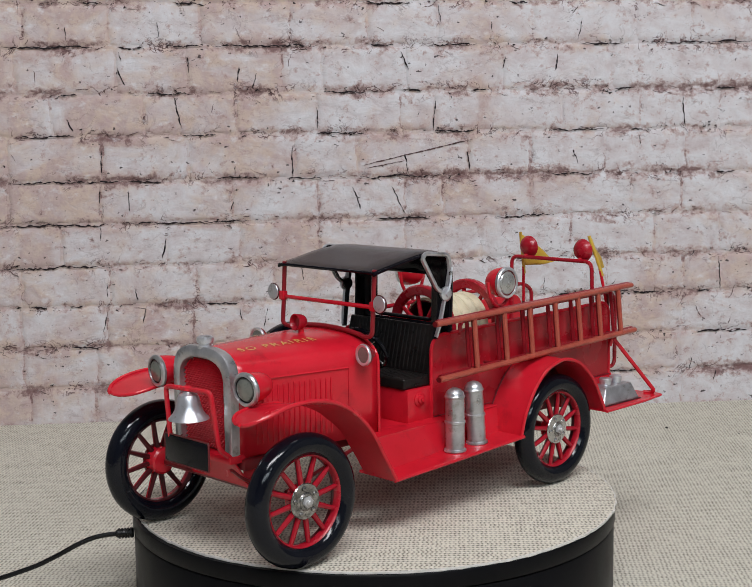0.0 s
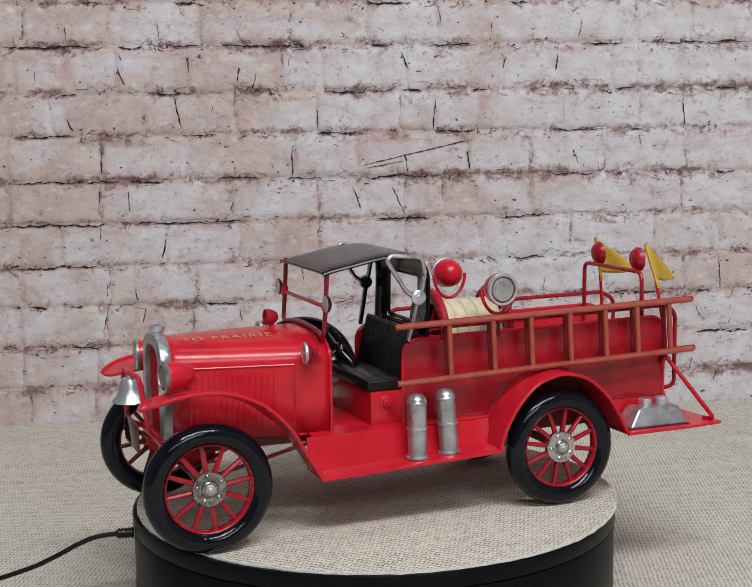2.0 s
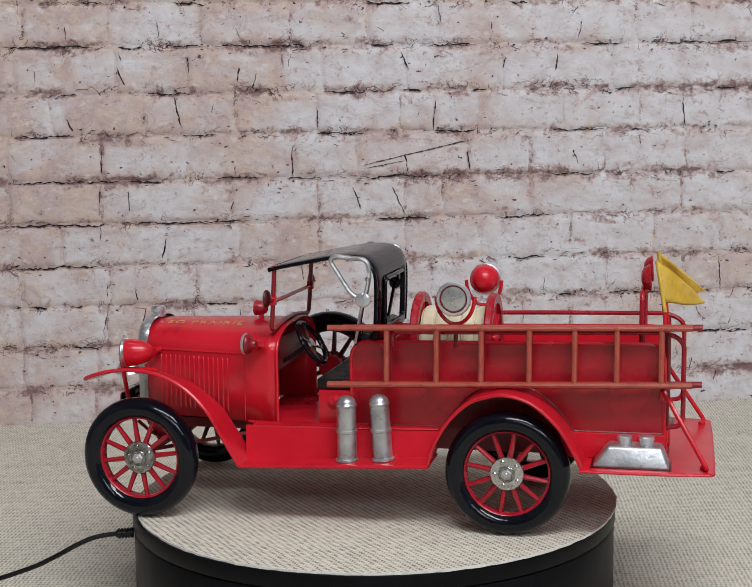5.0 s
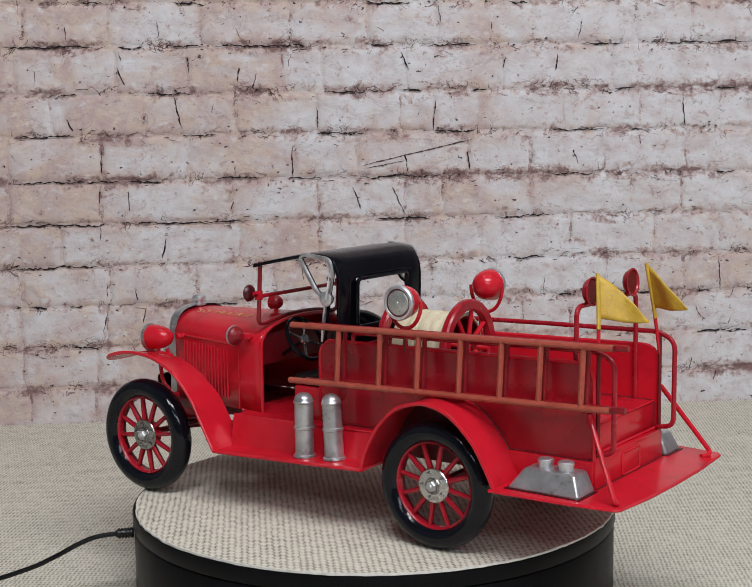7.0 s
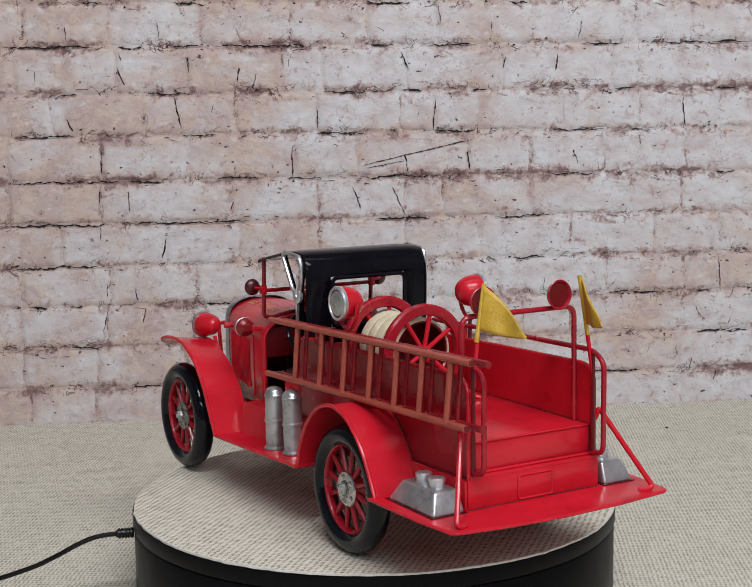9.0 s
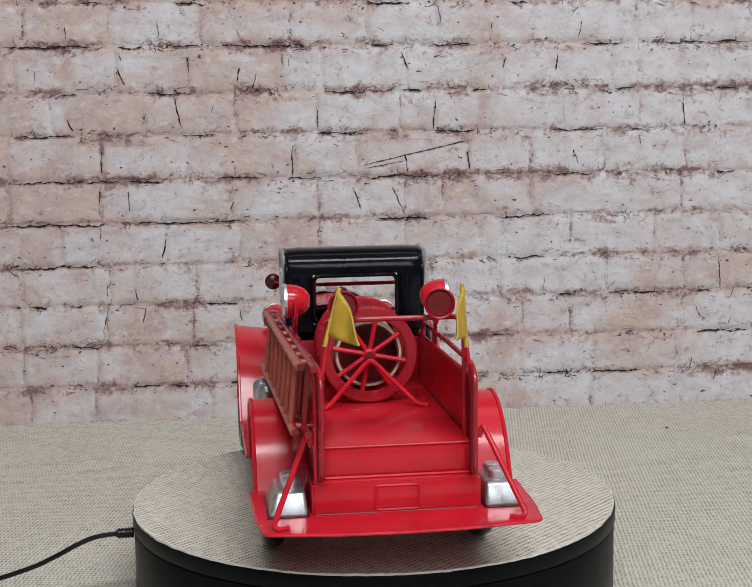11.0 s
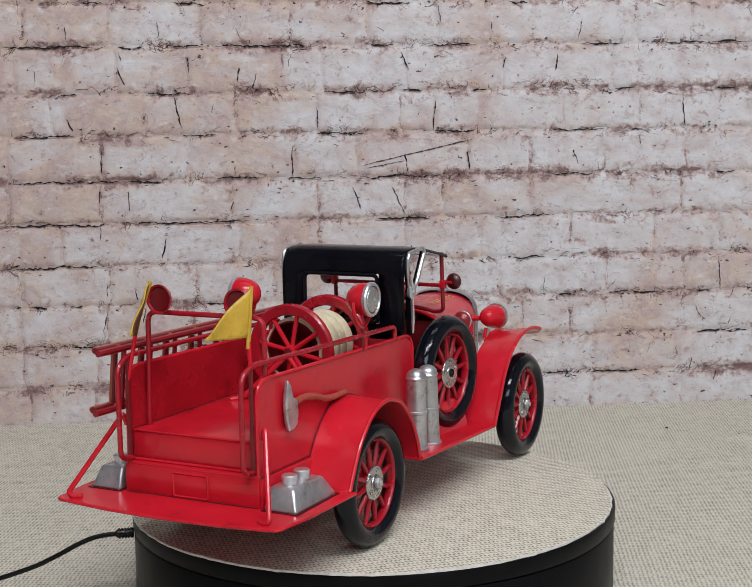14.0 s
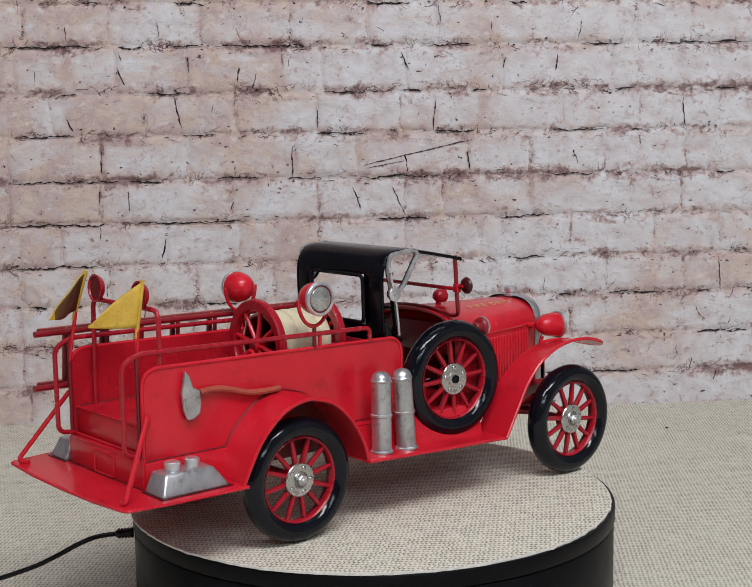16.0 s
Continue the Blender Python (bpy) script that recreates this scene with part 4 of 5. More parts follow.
def load_bed():
    part("bed_floor", join(box(-147, -14, -31.8, 31.8, 60.8, 62.2, 0.4), box(-147.6, -146.4, -31.8, 31.8, 49, 62.4, 0.5)), RED, TRUCK)
    # Maroon puts the roof's shade on the bed front into its paint.
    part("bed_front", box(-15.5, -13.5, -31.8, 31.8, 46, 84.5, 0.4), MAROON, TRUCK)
    back = part("rear_panel", join(box(-151.0, -149.8, -34, 34, 35.2, 47.8, 0.4), box(-151.0, -146.5, -33, 33, 47.4, 49.0, 0.5)), RED, TRUCK)
    frame_line = rounded([(-151.2, 8.8, 36.2), (-151.2, 8.8, 46.2), (-151.2, -8.8, 46.2), (-151.2, -8.8, 36.2)], 1.2, 3, True)
    part("plate_panel", join(tube(frame_line, 0.65, 6, True), box(-151.5, -150.8, -8.4, 8.4, 36.6, 45.8, 0.3)), RED, back, "small blank raised red plate")
    for s in (1, -1):
        part("seam", tube([(-146, s * 31.6, 62.3), (-17, s * 31.6, 62.3)], 0.4, 6), DEEP_RED, back, "dark seam along the bed floor")
        part("seam", tube([(-147.7, s * 31.6, 49.4), (-147.7, s * 31.6, 61.8)], 0.4, 6), DEEP_RED, back, "dark seam in the corner")
    part("seam", tube([(-151.2, -33.4, 35.3), (-151.2, 33.4, 35.3)], 0.35, 6), DEEP_RED, back, "dark seam along the step")
    part("bed_bead", tube([(-147.6, -31, 62.0), (-147.6, 31, 62.0)], 0.6, 6), RED, back)
    part("bed_bead", tube([(-148.6, -31, 49.6), (-148.6, 31, 49.6)], 0.7, 6), RED, back)


load_bed()


def cab():
    part("cab_floor", box(0, 54, -32.5, 32.5, 44.8, 46.2, 0.3), RED, TRUCK)
    base = part("seat_base", box(-2, 17.0, -32.9, 32.9, 46.0, 62.6, 0.6), RED, TRUCK)
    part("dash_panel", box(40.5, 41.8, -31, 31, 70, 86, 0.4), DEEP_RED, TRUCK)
    for s in (1, -1):
        knob = [(3.6, 0), (3.6, 0.5), (2.9, 0.9), (2.4, 1.0), (2.1, 1.9), (1.2, 2.2), (1.0, 3.0), (0, 3.2)]
        part("filler_valve", lathe(knob, (8.9, s * 32.9, 57.3), (0, s, 0), 20), RED, base, "round red filler valve")
    seat = part("seat", box(-1, 18.2, -31.5, 31.5, 62.6, 68.2, 1.2, 3), LEATHER, TRUCK, "black pleated bench seat")
    for k in range(22):
        y = -29.4 + k * 2.8
        part("pleat", tube([(17.6, y, 67.0), (16, y, 67.9), (2, y, 67.9)], 0.55, 6), LEATHER, seat)
    rest = part("backrest", moved(box(-2.2, 2.2, -31.5, 31.5, 0, 26.5, 1.2, 3), Matrix.Translation((-1.5, 0, 66)) @ pose(0, 0, 0, 0, -14, 0)), LEATHER, TRUCK, "black pleated seat back")
    for k in range(22):
        y = -29.4 + k * 2.8
        part("pleat", moved(tube([(1.6, y, 2), (1.9, y, 4), (1.9, y, 24), (1.3, y, 26.0)], 0.8, 6), Matrix.Translation((-1.5, 0, 66)) @ pose(0, 0, 0, 0, -14, 0)), LEATHER, rest)
    # Steering wheel on its raked column.
    n = Vector((0.84, 0, -0.54))
    c = Vector((25.5, 13.7, 83))
    d, u, w = frame_of(n)
    circle = [c + (u * math.cos(k * math.tau / 36) + w * math.sin(k * math.tau / 36)) * 11.8 for k in range(36)]
    sw = part("steering_wheel", tube(circle, 1.15, 8, True), BLACK, TRUCK, "black four-spoke steering wheel")
    for k in range(4):
        a = k * math.tau / 4 + 0.5
        part("spoke", tube([c + n * 1.0, c + (u * math.cos(a) + w * math.sin(a)) * 11.5], 0.7, 6), OILY, sw)
    part("boss", lathe([(2.6, -0.6), (2.6, 1.2), (1.5, 2.0), (0, 2.0)], c, n, 14), OILY, sw)
    part("column", tube([c, c + n * 24], 0.95, 8), BLACK, sw)


cab()


def windscreen():
    def arc(z_end, z_mid, r):
        return [(40.2, y, z_end + (z_mid - z_end) * (1 - (y / 28) ** 2)) for y in (24, 16, 8, 0, -8, -16, -24)]
    path = rounded([(38.2, 32.6, 124), (39.4, 32.6, 104), (40.4, 32.6, 92.2), (40.4, 27, 91.6)], 4.0) + arc(91.8, 94.4, 0)
    path += rounded([(40.4, -27, 91.6), (40.4, -32.6, 92.2), (39.4, -32.6, 104), (38.2, -32.6, 124)], 4.0)
    ws = part("windscreen_frame", tube(path, 1.15, 10), MAROON, TRUCK, "dark red tube windscreen frame without glass")
    part("crossbar", tube([(39.3, -32.6, 106.2), (39.3, 32.6, 106.2)], 1.05, 8), RED, ws)
    for s in (1, -1):
        part("clamp", box(37.6, 41.0, s * 33.0 - 1.6, s * 33.0 + 1.6, 104.4, 109.0, 0.5), RED, ws)
        m = part("mirror", lathe([(0, -2.0), (1.6, -1.9), (2.9, -1.3), (4.1, -0.4), (4.4, 0.4), (4.1, 0.8), (0, 0.9)], (40.5, s * 38.6, 108.4), (1, 0, 0), 24), DARK_RED, ws, "small round mirror with dark red back")
        part("mirror_face", lathe([(4.0, 0.8), (3.8, 1.1), (0, 1.2)], (40.5, s * 38.6, 108.4), (1, 0, 0), 24), SILVER, m)
        part("mirror_arm", tube([(39.0, s * 33.4, 107.6), (38.6, s * 38.4, 108.2)], 0.9, 6), RED, m)


windscreen()


def cowl_lamps():
    for s in (1, -1):
        at, d = (43.4, s * 39.4, 85.8), (1, s * -0.08, 0)
        lamp = part("cowl_lamp", lathe([(0, 2.8), (1.7, 2.9), (2.1, 3.4), (2.3, 5.0), (3.2, 5.7), (4.5, 6.4), (5.0, 7.3), (5.0, 8.0)], at, d, 24), MAROON, TRUCK, "small red side lamp with silver rim")
        part("rim", lathe([(4.8, 7.9), (5.2, 8.1), (5.3, 8.8), (5.0, 9.4), (3.8, 9.0), (3.4, 7.8), (4.8, 7.9)], at, d, 24), SILVER, lamp)
        part("lens", lathe([(3.9, 8.9), (2.6, 8.4), (1.2, 8.2), (0, 8.15)], at, d, 20), LAMP_GLASS, lamp)
        part("bracket", join(tube([(46.4, s * 31, 84.8), (46.6, s * 37.5, 85.6)], 1.3, 8), box(42.6, 47.6, s * 36.4 - 1.0, s * 36.4 + 1.0, 84.2, 87.2, 0.5)), RED, lamp)
    bea = part("bonnet_lamp", lathe(lamp_bowl(3.9, 5.2) + [(4.1, 6.6), (3.6, 7.0), (3.0, 6.2), (2.4, 4.6), (0, 4.2)], (53.0, -0.6, 98.0), (1, 0, 0.05), 22), WHEEL_RED, TRUCK, "small red lamp on the bonnet")
    part("stem", lathe([(2.6, -2.4), (2.4, -0.9), (1.4, -0.4), (1.3, 2.4), (0, 2.6)], (56.5, 0, 93.6), (0, 0, 1), 14), RED, bea)


cowl_lamps()


def roof():
    prof = smooth_line([(40.8, 0, 123.2), (36, 0, 124.5), (28, 0, 126.1), (14, 0, 128.8), (4, 0, 130.1), (-4, 0, 130.0), (-9, 0, 128.4), (-12.5, 0, 124.8), (-14.2, 0, 119.2), (-14.4, 0, 112), (-14.2, 0, 104), (-13.6, 0, 92), (-13.2, 0, 88.2)], 4)
    ys = [-34.6, -33.4, -28, -21.5, -10, 0, 10, 21.5, 28, 33.4, 34.6]
    verts, faces = [], []
    for p in prof:
        for y in ys:
            droop = 0.8 * max(0, (abs(y) - 30) / 4.6) ** 2
            back = p.z < 126 and p.x < 0
            verts.append((p.x + (droop if back else 0), y, p.z - (0 if back else droop)))
    n = len(ys)
    for i in range(len(prof) - 1):
        zc, xc = (prof[i].z + prof[i + 1].z) / 2, prof[i].x
        for k in range(n - 1):
            yc = (ys[k] + ys[k + 1]) / 2
            if xc < -10 and 92.0 < zc < 117.5 and abs(yc) < 21.5:
                continue
            faces.append((i * n + k, i * n + k + 1, (i + 1) * n + k + 1, (i + 1) * n + k))
    ob = part("roof", (verts, faces), ROOF, TRUCK, "glossy black folding-hood roof with open rear window", 55)
    so = ob.modifiers.new("thick", "SOLIDIFY")
    so.thickness, so.offset = 0.0014, -1
    lip = rounded([(-14.3, 21.0, 93.0), (-14.9, 21.0, 117.0), (-14.9, -21.0, 117.0), (-14.3, -21.0, 93.0)], 3.4, 5, True)
    part("window_lip", tube(lip, 1.05, 8, True), BLACK, ob)
    for s in (1, -1):
        hem = [(p.x + (0.9 if p.x < -8 else 0), s * 34.4, p.z - 1.5) for p in prof if p.z > 90]
        part("hem", tube(hem, 0.8, 6), ROOF, ob)
    part("hem", tube([(40.6, -34.2, 122.5), (41.0, -20, 122.8), (41.0, 20, 122.8), (40.6, 34.2, 122.5)], 0.75, 6), ROOF, ob)
    for s in (1, -1):
        loop = rounded([(-7.5, s * 36, 108.5), (-1.5, s * 36, 110.8), (9.0, s * 36, 127.0), (7.0, s * 36, 129.4), (-9.4, s * 36, 127.8), (-10.8, s * 36, 121), (-8.2, s * 36, 109)], 3.0, 5)
        inside = [(x, y - s * 1.3, z) for x, y, z in loop]
        iron = part("landau_iron", tube(loop, 1.15, 8), AGED_SILVER, TRUCK, "silver S-shaped landau iron")
        part("inner_stay", join(tube(inside, 1.1, 8, squash=0.5), lathe([(0, -0.6), (3.0, -0.5), (3.0, 0.5), (0, 0.6)], (-7.2, s * 34.6, 108.3), (0, s, 0), 18),
                                tube([(-7.2, s * 34.4, 108.3), (-4.2, s * 33.6, 93), (-2.6, s * 33.0, 86)], 1.8, 8, squash=0.5)), BLACK, iron, "black inner face of the iron")
        part("rivet", lathe([(0, 0), (1.3, 0.1), (1.2, 0.6), (0, 0.8)], (-9.9, s * 37.2, 118.5), (0, s, 0), 10), STEEL, iron)
        part("pivot_disc", lathe([(0, -1.0), (3.3, -1.0), (3.7, -0.4), (3.7, 0.8), (3.0, 1.3), (1.4, 1.4), (1.2, 2.0), (0, 2.1)], (-7.2, s * 36.2, 108.3), (0, s, 0), 22), SILVER, iron)
        part("arm", tube([(-7.2, s * 36.0, 108.3), (-5.6, s * 35.6, 101), (-4.0, s * 35.0, 93), (-2.6, s * 33.8, 87)], 1.35, 8, squash=0.6), SILVER, iron)
        part("arm", tube([(-7.4, s * 36.6, 108.3), (-9.4, s * 36.6, 114), (-10.6, s * 36.4, 121.5)], 1.6, 8, squash=0.6), SILVER, iron)


roof()


# ---- fire gear ----
def bottles():
    def bottle(at, tall, r, lean):
        mid = tall * 0.47
        prof = [(0, 0), (r * 1.14, 0.1), (r * 1.2, 0.5), (r * 1.16, 1.3), (r * 1.03, 1.8), (r, 2.4), (r, mid - 1.0), (r * 1.1, mid - 0.7), (r * 1.1, mid + 0.4), (r, mid + 0.8), (r, tall - r * 1.1)]
        prof += [(r * 1.07, tall - r * 1.05), (r * 1.07, tall - r * 0.9), (r * 0.99, tall - r * 0.8)] + [(r * math.cos(a), tall - r * 0.8 + r * 0.8 * math.sin(a)) for a in [k * math.pi / 12 for k in range(1, 6)]] + [(0, tall)]
        return lathe(prof, at, lean, 24)
    for x, y, z, tall, r, lean in ((-1.0, 47.6, 31.6, 32.0, 4.7, (0.0, 0, 1)), (-18.6, 46.4, 32.3, 32.2, 4.7, (0.065, -0.02, 1)),
                                   (-26.0, -47.2, 32.7, 40.6, 4.9, (0.0, 0, 1)), (-9.4, -46.9, 32.0, 41.0, 4.9, (-0.075, 0, 1))):
        part("extinguisher", bottle((x, y, z), tall, r, lean), AGED_SILVER, TRUCK, "small silver fire extinguisher bottle with collar")


bottles()


def tool_boxes():
    for s in (1, -1):
        lo = [(-117.5, 36.4), (-152.6, 36.4), (-152.6, 52.6), (-117.5, 52.6)]
        hi = [(-124.5, 37.4), (-148.8, 37.4), (-148.8, 49.2), (-124.5, 49.2)]
        bm = bmesh.new()
        ring = [bm.verts.new((x, s * y, 35.2)) for x, y in lo] + [bm.verts.new((x, s * y, 44.8)) for x, y in hi]
        for f in ((3, 2, 1, 0), (4, 5, 6, 7), (0, 1, 5, 4), (1, 2, 6, 5), (2, 3, 7, 6), (3, 0, 4, 7)):
            bm.faces.new([ring[i] for i in f])
        bmesh.ops.bevel(bm, geom=bm.edges[:], offset=1.4, segments=4, affect="EDGES", profile=0.5)
        bm.verts.index_update()
        geo = [tuple(v.co) for v in bm.verts], [tuple(v.index for v in f.verts) for f in bm.faces]
        bm.free()
        tank = part("step_tank", geo, AGED_SILVER, TRUCK, "silver tank with two round filler caps", 50)
        # Thin plate drawn for the dark rust line round the tank foot.
        part("foot_rust_line", box(-153.2, -116.9, min(s * 35.8, s * 53.2), max(s * 35.8, s * 53.2), 35.1, 35.6, 0.15), DARK_RED, tank, "dark rust line round the tank foot")
        for x in (-132.0, -141.8):
            part("tank_cap", lathe([(3.3, 0), (3.3, 2.4), (3.6, 2.5), (3.6, 3.8), (3.0, 4.3), (0, 4.5)], (x, s * 43.2, 44.4), (0, 0, 1), 18), SILVER, tank)


tool_boxes()


def ladder():
    tops = Vector((8.4, 44.2, 95.6)), Vector((-161.5, 39.6, 98.35))
    lows = Vector((8.4, 46.4, 68.6)), Vector((-161.5, 42.2, 72.5))
    lad = part("ladder", tube([tops[0], tops[0].lerp(tops[1], 0.5), tops[1]], 1.75, 10, squash=0.85), WOOD, TRUCK, "copper-brown ladder hung along the side")
    part("rail", tube([lows[0], lows[0].lerp(lows[1], 0.5), lows[1]], 1.75, 10, squash=0.85), WOOD, lad)
    inner = Vector((0, -5.2, -0.4))
    # Inner rails and rungs in maroon: the ladder's shaded inner side, by colour.
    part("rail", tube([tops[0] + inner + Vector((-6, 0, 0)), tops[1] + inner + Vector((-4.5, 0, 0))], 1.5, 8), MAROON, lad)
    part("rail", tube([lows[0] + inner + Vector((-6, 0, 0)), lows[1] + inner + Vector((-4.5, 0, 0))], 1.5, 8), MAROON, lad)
    # Deep red sleeves paint the shaded backs of rails and rungs.
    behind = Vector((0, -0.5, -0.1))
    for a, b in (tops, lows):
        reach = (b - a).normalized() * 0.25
        part("rail_shade_side", tube([a + behind - reach, b + behind + reach], 1.6, 10, squash=0.85), DEEP_RED, lad, "back of the rail, its shade put into dark red")
    for t in (0.169, 0.310, 0.435, 0.567, 0.690, 0.803, 0.920):
        a, b = tops[0].lerp(tops[1], t), lows[0].lerp(lows[1], t)
        part("rung", tube([a, a.lerp(b, 0.5), b], 1.35, 8), WOOD, lad)
        part("cross_pin", tube([a + Vector((0, -0.6, 0)), a + inner], 1.1, 8), WOOD, lad)
        part("cross_pin", tube([b + Vector((0, -0.6, 0)), b + inner], 1.1, 8), WOOD, lad)
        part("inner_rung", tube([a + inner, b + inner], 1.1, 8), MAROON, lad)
        part("rung_shade_side", tube([a + behind * 1.2, b + behind * 1.2], 1.2, 8), DEEP_RED, lad)
        part("rung_pin", lathe([(1.0, 0), (0.9, 0.6), (0, 0.8)], (a.x, a.y + 1.2, a.z), (0, 1, 0), 8), WOOD, lad)
    for x in (-40, -147):
        z = 68.6 + (8.4 - x) * 0.0218 - 0.4
        part("hanger", tube([(x, 32.8, z), (x, 40.0, z)], 0.9, 8), DEEP_RED, lad)


ladder()


def axe():
    head = part("axe", plate([(-129.2, 85.6), (-127.0, 83), (-125.2, 77.5), (-121.8, 76.2), (-121.2, 70.0), (-122.0, 65.6), (-125.0, 63.2), (-128.6, 63.0), (-130.6, 68), (-131.2, 76)], "y", -36.4, -34.0), AGED_SILVER, TRUCK, "silver fire axe with copper handle")
    bv = head.modifiers.new("worn", "BEVEL")
    bv.width, bv.segments, bv.limit_method = 0.0008, 3, "ANGLE"
    part("handle", tube(smooth_line([(-121.5, -35.2, 74.8), (-114, -35.2, 75.4), (-105, -35.2, 73.8), (-97, -35.2, 71.4), (-88, -35.2, 70.4), (-78, -35.2, 70.6)], 5), 1.5, 8), WOOD, head, "copper painted handle")


axe()


def rails_and_tail():
    for s in (1, -1):
        top = 93.4
        path = rounded([(-21, s * 33.2, 86), (-21, s * 33.4, top - 0.8), (-90, s * 33.0, top + 0.6), (-150, s * 31.4, top + 1.6), (-158, s * 31.0, 91), (-157.8, s * 31, 51.2), (-149.5, s * 31.2, 50.2)], 6.0, 7)
        rail = part("hand_rail", tube(path, 1.15, 10), WHEEL_RED, TRUCK, "bent red tube hand rail")
        part("rail_post", tube([(-52, s * 33.0, 86), (-52, s * 33.2, top)], 0.95, 8), RED, rail)
        part("rail_post", tube([(-150.6, s * 31.2, 49), (-150.6, s * 31.2, top + 1)], 0.95, 8), DEEP_RED, rail)
    hoop = rounded([(-138.6, 29.6, 62), (-138.6, 28.8, 90), (-138.6, 28.4, 112.8), (-138.6, -30.4, 112.8), (-138.6, -30.6, 90), (-138.6, -30.7, 62)], 5.0, 7)
    bar = part("lamp_bar", tube(hoop, 1.15, 10), WHEEL_RED, TRUCK, "red tube hoop carrying two lamps")
    for s in (1, -1):
        at, d = (-134.8, s * 19.8, 118.4), (-1, 0, 0.06)
        prof = [(0, -0.8), (1.6, -0.7), (3.6, 0.2), (5.2, 1.8), (6.1, 3.9), (6.5, 5.6), (6.9, 6.6), (7.0, 7.2), (6.6, 7.7), (6.1, 7.3), (5.7, 6.0), (5.2, 4.0), (3.8, 1.2), (0, 0.2)]
        prof = [(r * 0.93, 3.4 + h * 0.55) for r, h in prof]
        lamp = part("tail_lamp", lathe(prof, at, d, 26), WHEEL_RED, bar, "dark red bowl lamp open to the rear")
        # Deep red lining puts the hollow bowl's shade into colour.
        part("dish", lathe([(5.1, 6.7), (4.6, 5.7), (4.0, 5.0), (3.4, 4.5), (2.0, 4.2), (1.4, 4.6), (0, 4.8)], at, d, 24), DEEP_RED, lamp)
        part("stem", tube([(-138.6, s * 19.8, 112.6), (-139.4, s * 19.8, 114.2)], 1.2, 8), RED, lamp)


rails_and_tail()


def flag(foot, low, top, tip, bulge, crown, shade_side=0):
    foot, low, top, tip = (Vector(p) for p in (foot, low, top, tip))
    pole = part("flag_pole", tube([foot, low, top], 0.9, 8), RED, TRUCK, "thin pole with yellow tin flag")
    part("pole_sleeve", tube([low + (low - top).normalized() * 5, low, top + (top - low).normalized() * 0.8], 0.95, 8), YELLOW, pole)
    n, m = 14, 8
    normal = (tip - low).cross(top - low).normalized()
    verts, faces = [], []
    for i in range(n + 1):
        u = i / n
        edge_top = top.lerp(tip, u) + Vector((0, 0, 1.0)) * math.sin(u * math.pi) * crown
        edge_low = low.lerp(tip, u) + Vector((0, 0, -0.6)) * math.sin(u * math.pi)
        if i == n:
            edge_top = tip + Vector((0, 0, 0.9))
        for j in range(m + 1):
            v = j / m
            wave = bulge * math.sin(u * 7.5 + v * 1.4) * (0.25 + u * 0.75) * (1 - 0.6 * u)
            verts.append(edge_low.lerp(edge_top, v) + normal * wave)
    for i in range(n):
        for j in range(m):
            a = i * (m + 1) + j
            faces.append((a, a + 1, a + m + 2, a + m + 1))
    cloth = part("flag", (verts, faces), YELLOW, pole, "yellow pennant with rippled surface", 60)
    so = cloth.modifiers.new("thick", "SOLIDIFY")
    so.thickness, so.offset = 0.0006, 0
    # Dark brown sheet puts the pennant's shaded back into colour, tip left yellow.
    if shade_side:
        back = [Vector(p) + normal * 0.55 * shade_side for p in verts]
        rows = [f for k, f in enumerate(faces) if k < (n - 2) * m]
        sheet = part("flag_shade_side", (back, rows), FLAG_SHADE, pole, "back of the pennant, its shade put into dark brown", 60)
        so = sheet.modifiers.new("thick", "SOLIDIFY")
        so.thickness, so.offset = 0.0003, 0


flag((-150.6, 31.2, 84), (-148.3, 27.0, 108.6), (-145.2, 21.8, 126.2), (-166.4, 16.0, 106.4), 1.8, 2.8, -1)
flag((-150.6, -31.2, 84), (-148.2, -29.2, 106.4), (-144.6, -28.6, 126.0), (-167.5, -21.0, 107.4), -1.6, 1.4)


def spotlights():
    for x, s in ((-51.8, 1), (-55.4, -1)):
        at, d = (x, s * 26.0, 109.8 if s > 0 else 110.6), (0, 1 * s, 0)
        lamp = part("spotlight", lathe(lamp_bowl(7.9, 10.5) + [(7.9, 11.6)], at, d, 30), RED, TRUCK, "round red spotlight with silver face")
        part("rim", lathe([(7.7, 11.0), (8.2, 11.2), (8.3, 12.6), (7.8, 13.3), (6.8, 13.4), (6.5, 12.7), (7.7, 11.0)], at, d, 30), SILVER, lamp)
        part("lens", lathe([(6.8, 12.5), (6.2, 12.4), (5.9, 12.8), (5.6, 13.2), (3.0, 13.8), (1.0, 14.0), (0.8, 14.3), (0, 14.35)], at, d, 28), LENS, lamp, "dull silver lamp face")
        part("lens_groove", lathe([(6.1, 12.5), (6.6, 12.5), (6.6, 12.85), (6.1, 12.85), (6.1, 12.5)], at, d, 28), DEEP_RED, lamp, "dark ring round the lamp face")
        yoke = [(x + 9.3 * math.cos(a), s * 33.4, 110.4 + 13.2 * math.sin(a)) for a in [math.pi + k * math.pi / 16 for k in range(17)]]
        part("yoke", tube(yoke, 0.95, 8), RED, lamp)
        part("post", tube([(x, s * 33.4, 97.4), (x, s * 33.2, 86)], 1.0, 8), DEEP_RED, lamp)


spotlights()


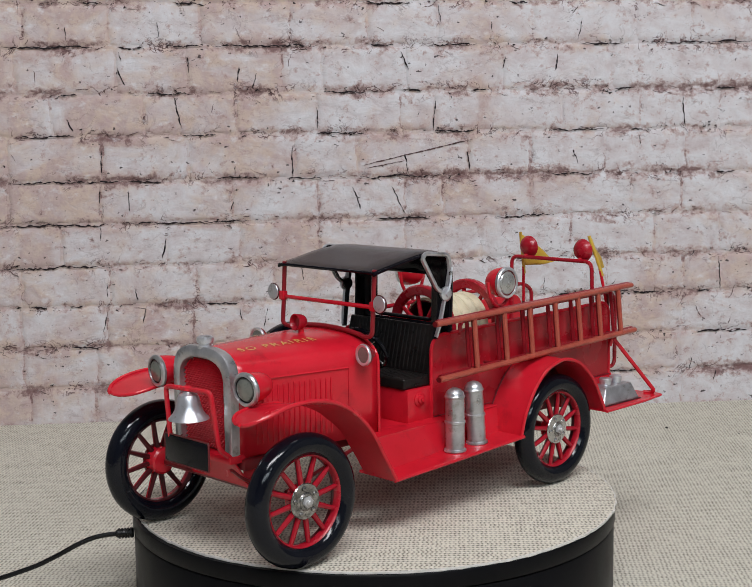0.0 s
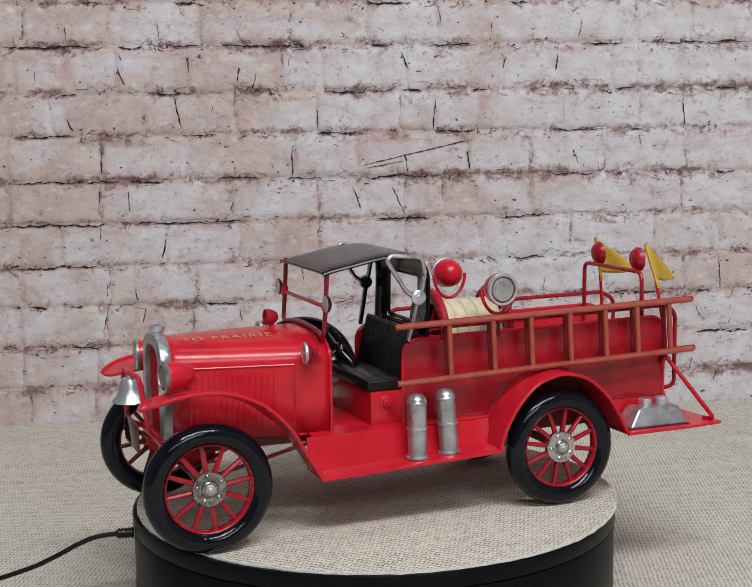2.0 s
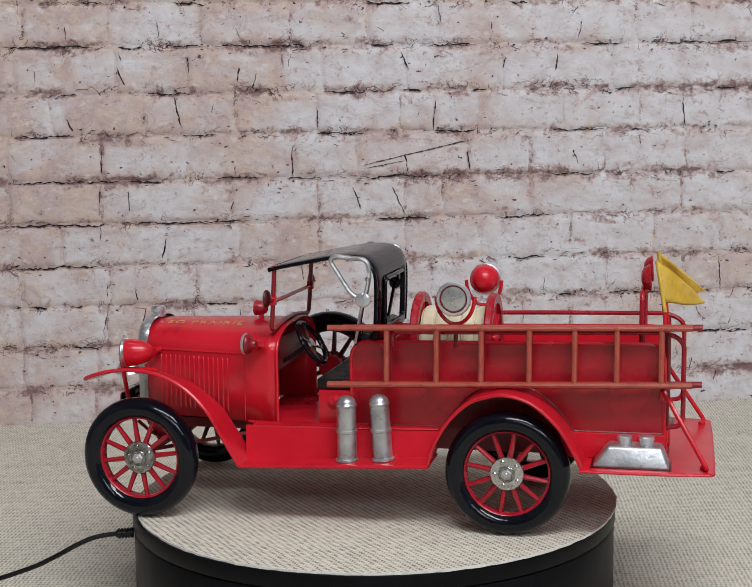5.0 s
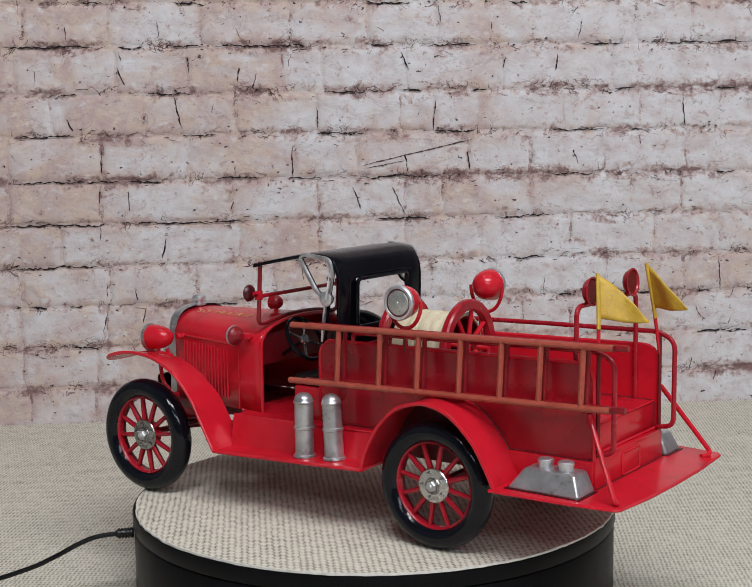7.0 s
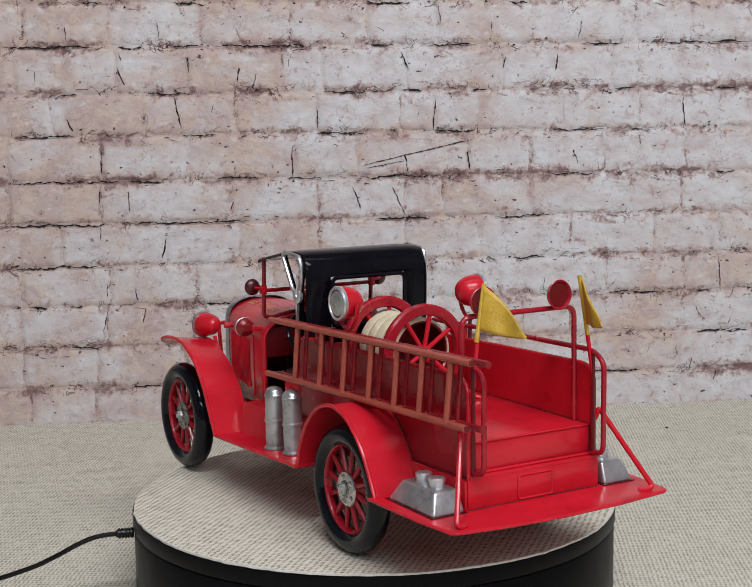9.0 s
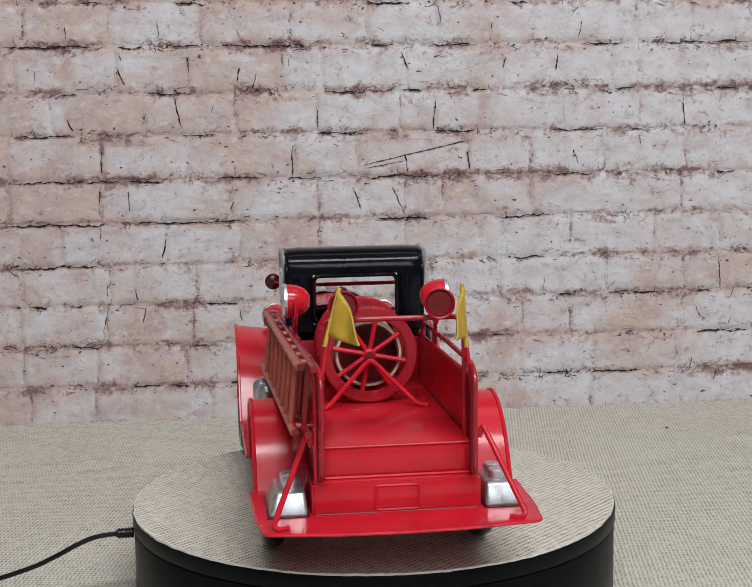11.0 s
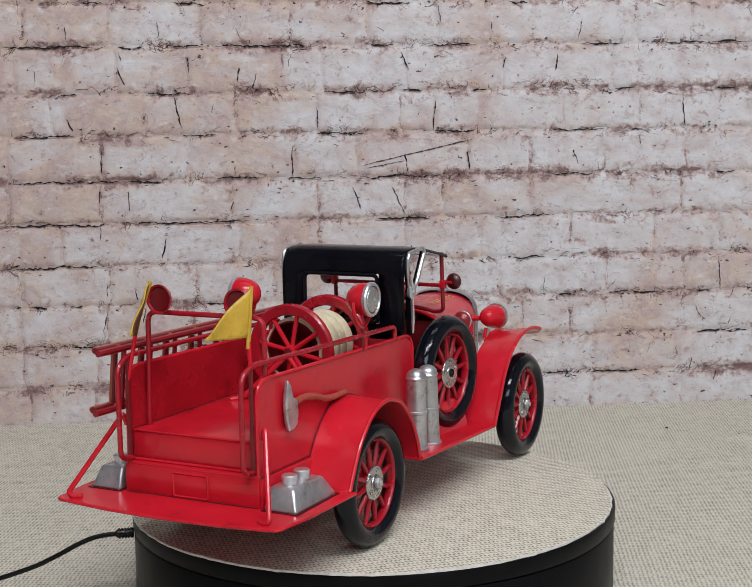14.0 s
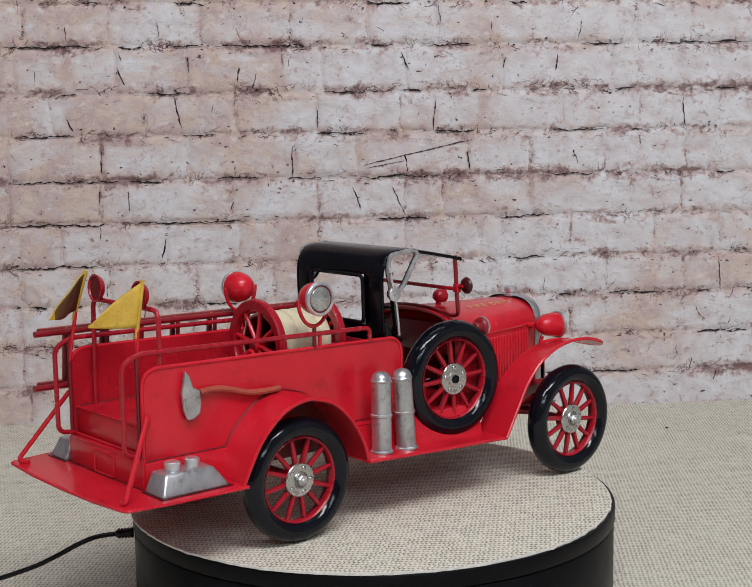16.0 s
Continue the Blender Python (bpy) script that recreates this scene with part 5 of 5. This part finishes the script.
def hose_reel():
    prof = []
    for k in range(5):
        x = -34.2 - k * 6.6
        prof += [(14.6, x + 3.3), (15.6, x + 2.7), (16.0, x + 1.2), (16.0, x - 1.2), (15.6, x - 2.7), (14.6, x - 3.3)]
    drum = part("hose_reel", lathe([(14.4, -30.5), (14.5, -30.3)] + prof + [(14.5, -63.9), (14.4, -63.7), (14.4, -30.5)], (0, 0, 85.2), (1, 0, 0), 40), HOSE, TRUCK, "red spoked reel wound with cream hose")
    for x in (-28.6, -65.2):
        ring = [(18.0, -1.9), (22.0, -2.1), (22.8, -1.2), (22.8, 1.2), (22.0, 2.1), (18.0, 1.9), (17.4, 0.9), (17.4, -0.9), (18.0, -1.9)]
        part("reel_wheel", lathe(ring, (x, 0, 85.2), (1, 0, 0), 48), WHEEL_RED, drum)
        for k in range(8):
            a = k * math.tau / 8 + 0.2
            c, sn = math.cos(a), math.sin(a)
            part("reel_spoke", tube([(x, 2 * c, 85.2 + 2 * sn), (x, 18 * c, 85.2 + 18 * sn)], 1.15, 8), RED, drum)
        part("reel_hub", lathe([(0, -3.6), (1.6, -3.4), (2.0, -2.6), (3.0, -2.2), (3.0, 2.2), (2.0, 2.6), (1.6, 3.4), (0, 3.6)], (x, 0, 85.2), (1, 0, 0), 16), RED, drum)
        out = -1 if x < -50 else 1
        lean = 12 if x < -50 else 6
        legs = rounded([(x + out * (lean + 3), 25.5, 62.7), (x + out * lean, 21, 63.2), (x + out * 4.4, 2.4, 81.6), (x + out * 4.2, 0, 83.2), (x + out * 4.4, -2.4, 81.6), (x + out * lean, -21, 63.2), (x + out * (lean + 3), -25.5, 62.7)], 2.5, 4)
        part("reel_stand", tube(legs, 1.15, 8), RED, drum)
    # Deep red core puts the shade inside the hollow drum into colour.
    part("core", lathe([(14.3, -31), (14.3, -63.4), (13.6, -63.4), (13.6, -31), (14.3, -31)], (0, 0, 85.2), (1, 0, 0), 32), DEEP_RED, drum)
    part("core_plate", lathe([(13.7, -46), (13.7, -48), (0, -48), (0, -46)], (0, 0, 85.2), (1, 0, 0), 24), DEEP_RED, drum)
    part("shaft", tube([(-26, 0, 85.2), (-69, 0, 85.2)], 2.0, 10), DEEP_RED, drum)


hose_reel()


def crumbs():
    for x, y, r in ((233.7, 341.7, 1.3), (285, 320, 0.8), (150, 300, 0.7)):
        blob = lathe([(0, 0), (r, 0.2), (r * 0.9, r * 0.6), (r * 0.4, r), (0, r * 1.05)], (x, y, FLOOR_Z), (0.1, 0, 1), 7)
        tagged(part("crumb", blob, NEAR_BLACK), "tiny dark crumb lying on the canvas", "crumb", "crumbs on the canvas")


crumbs()


# ---- what turns ----
def motions():
    rows_truck, rows_disc = [], []
    for k in range(33):
        t = k * 0.5
        turn = 224.0067 - 11.56255 * t + 0.00377 * t * t
        rows_truck.append((t, pose(0, 0, 0, 0, 0, turn) @ pose(0, 0.0096, 0)))
        rows_disc.append((t, pose(0, 0, 0, 0, 0, turn)))
    walk(TRUCK, rows_truck)
    walk(DISC, rows_disc)
    walk(PLATTER, rows_disc)


motions()
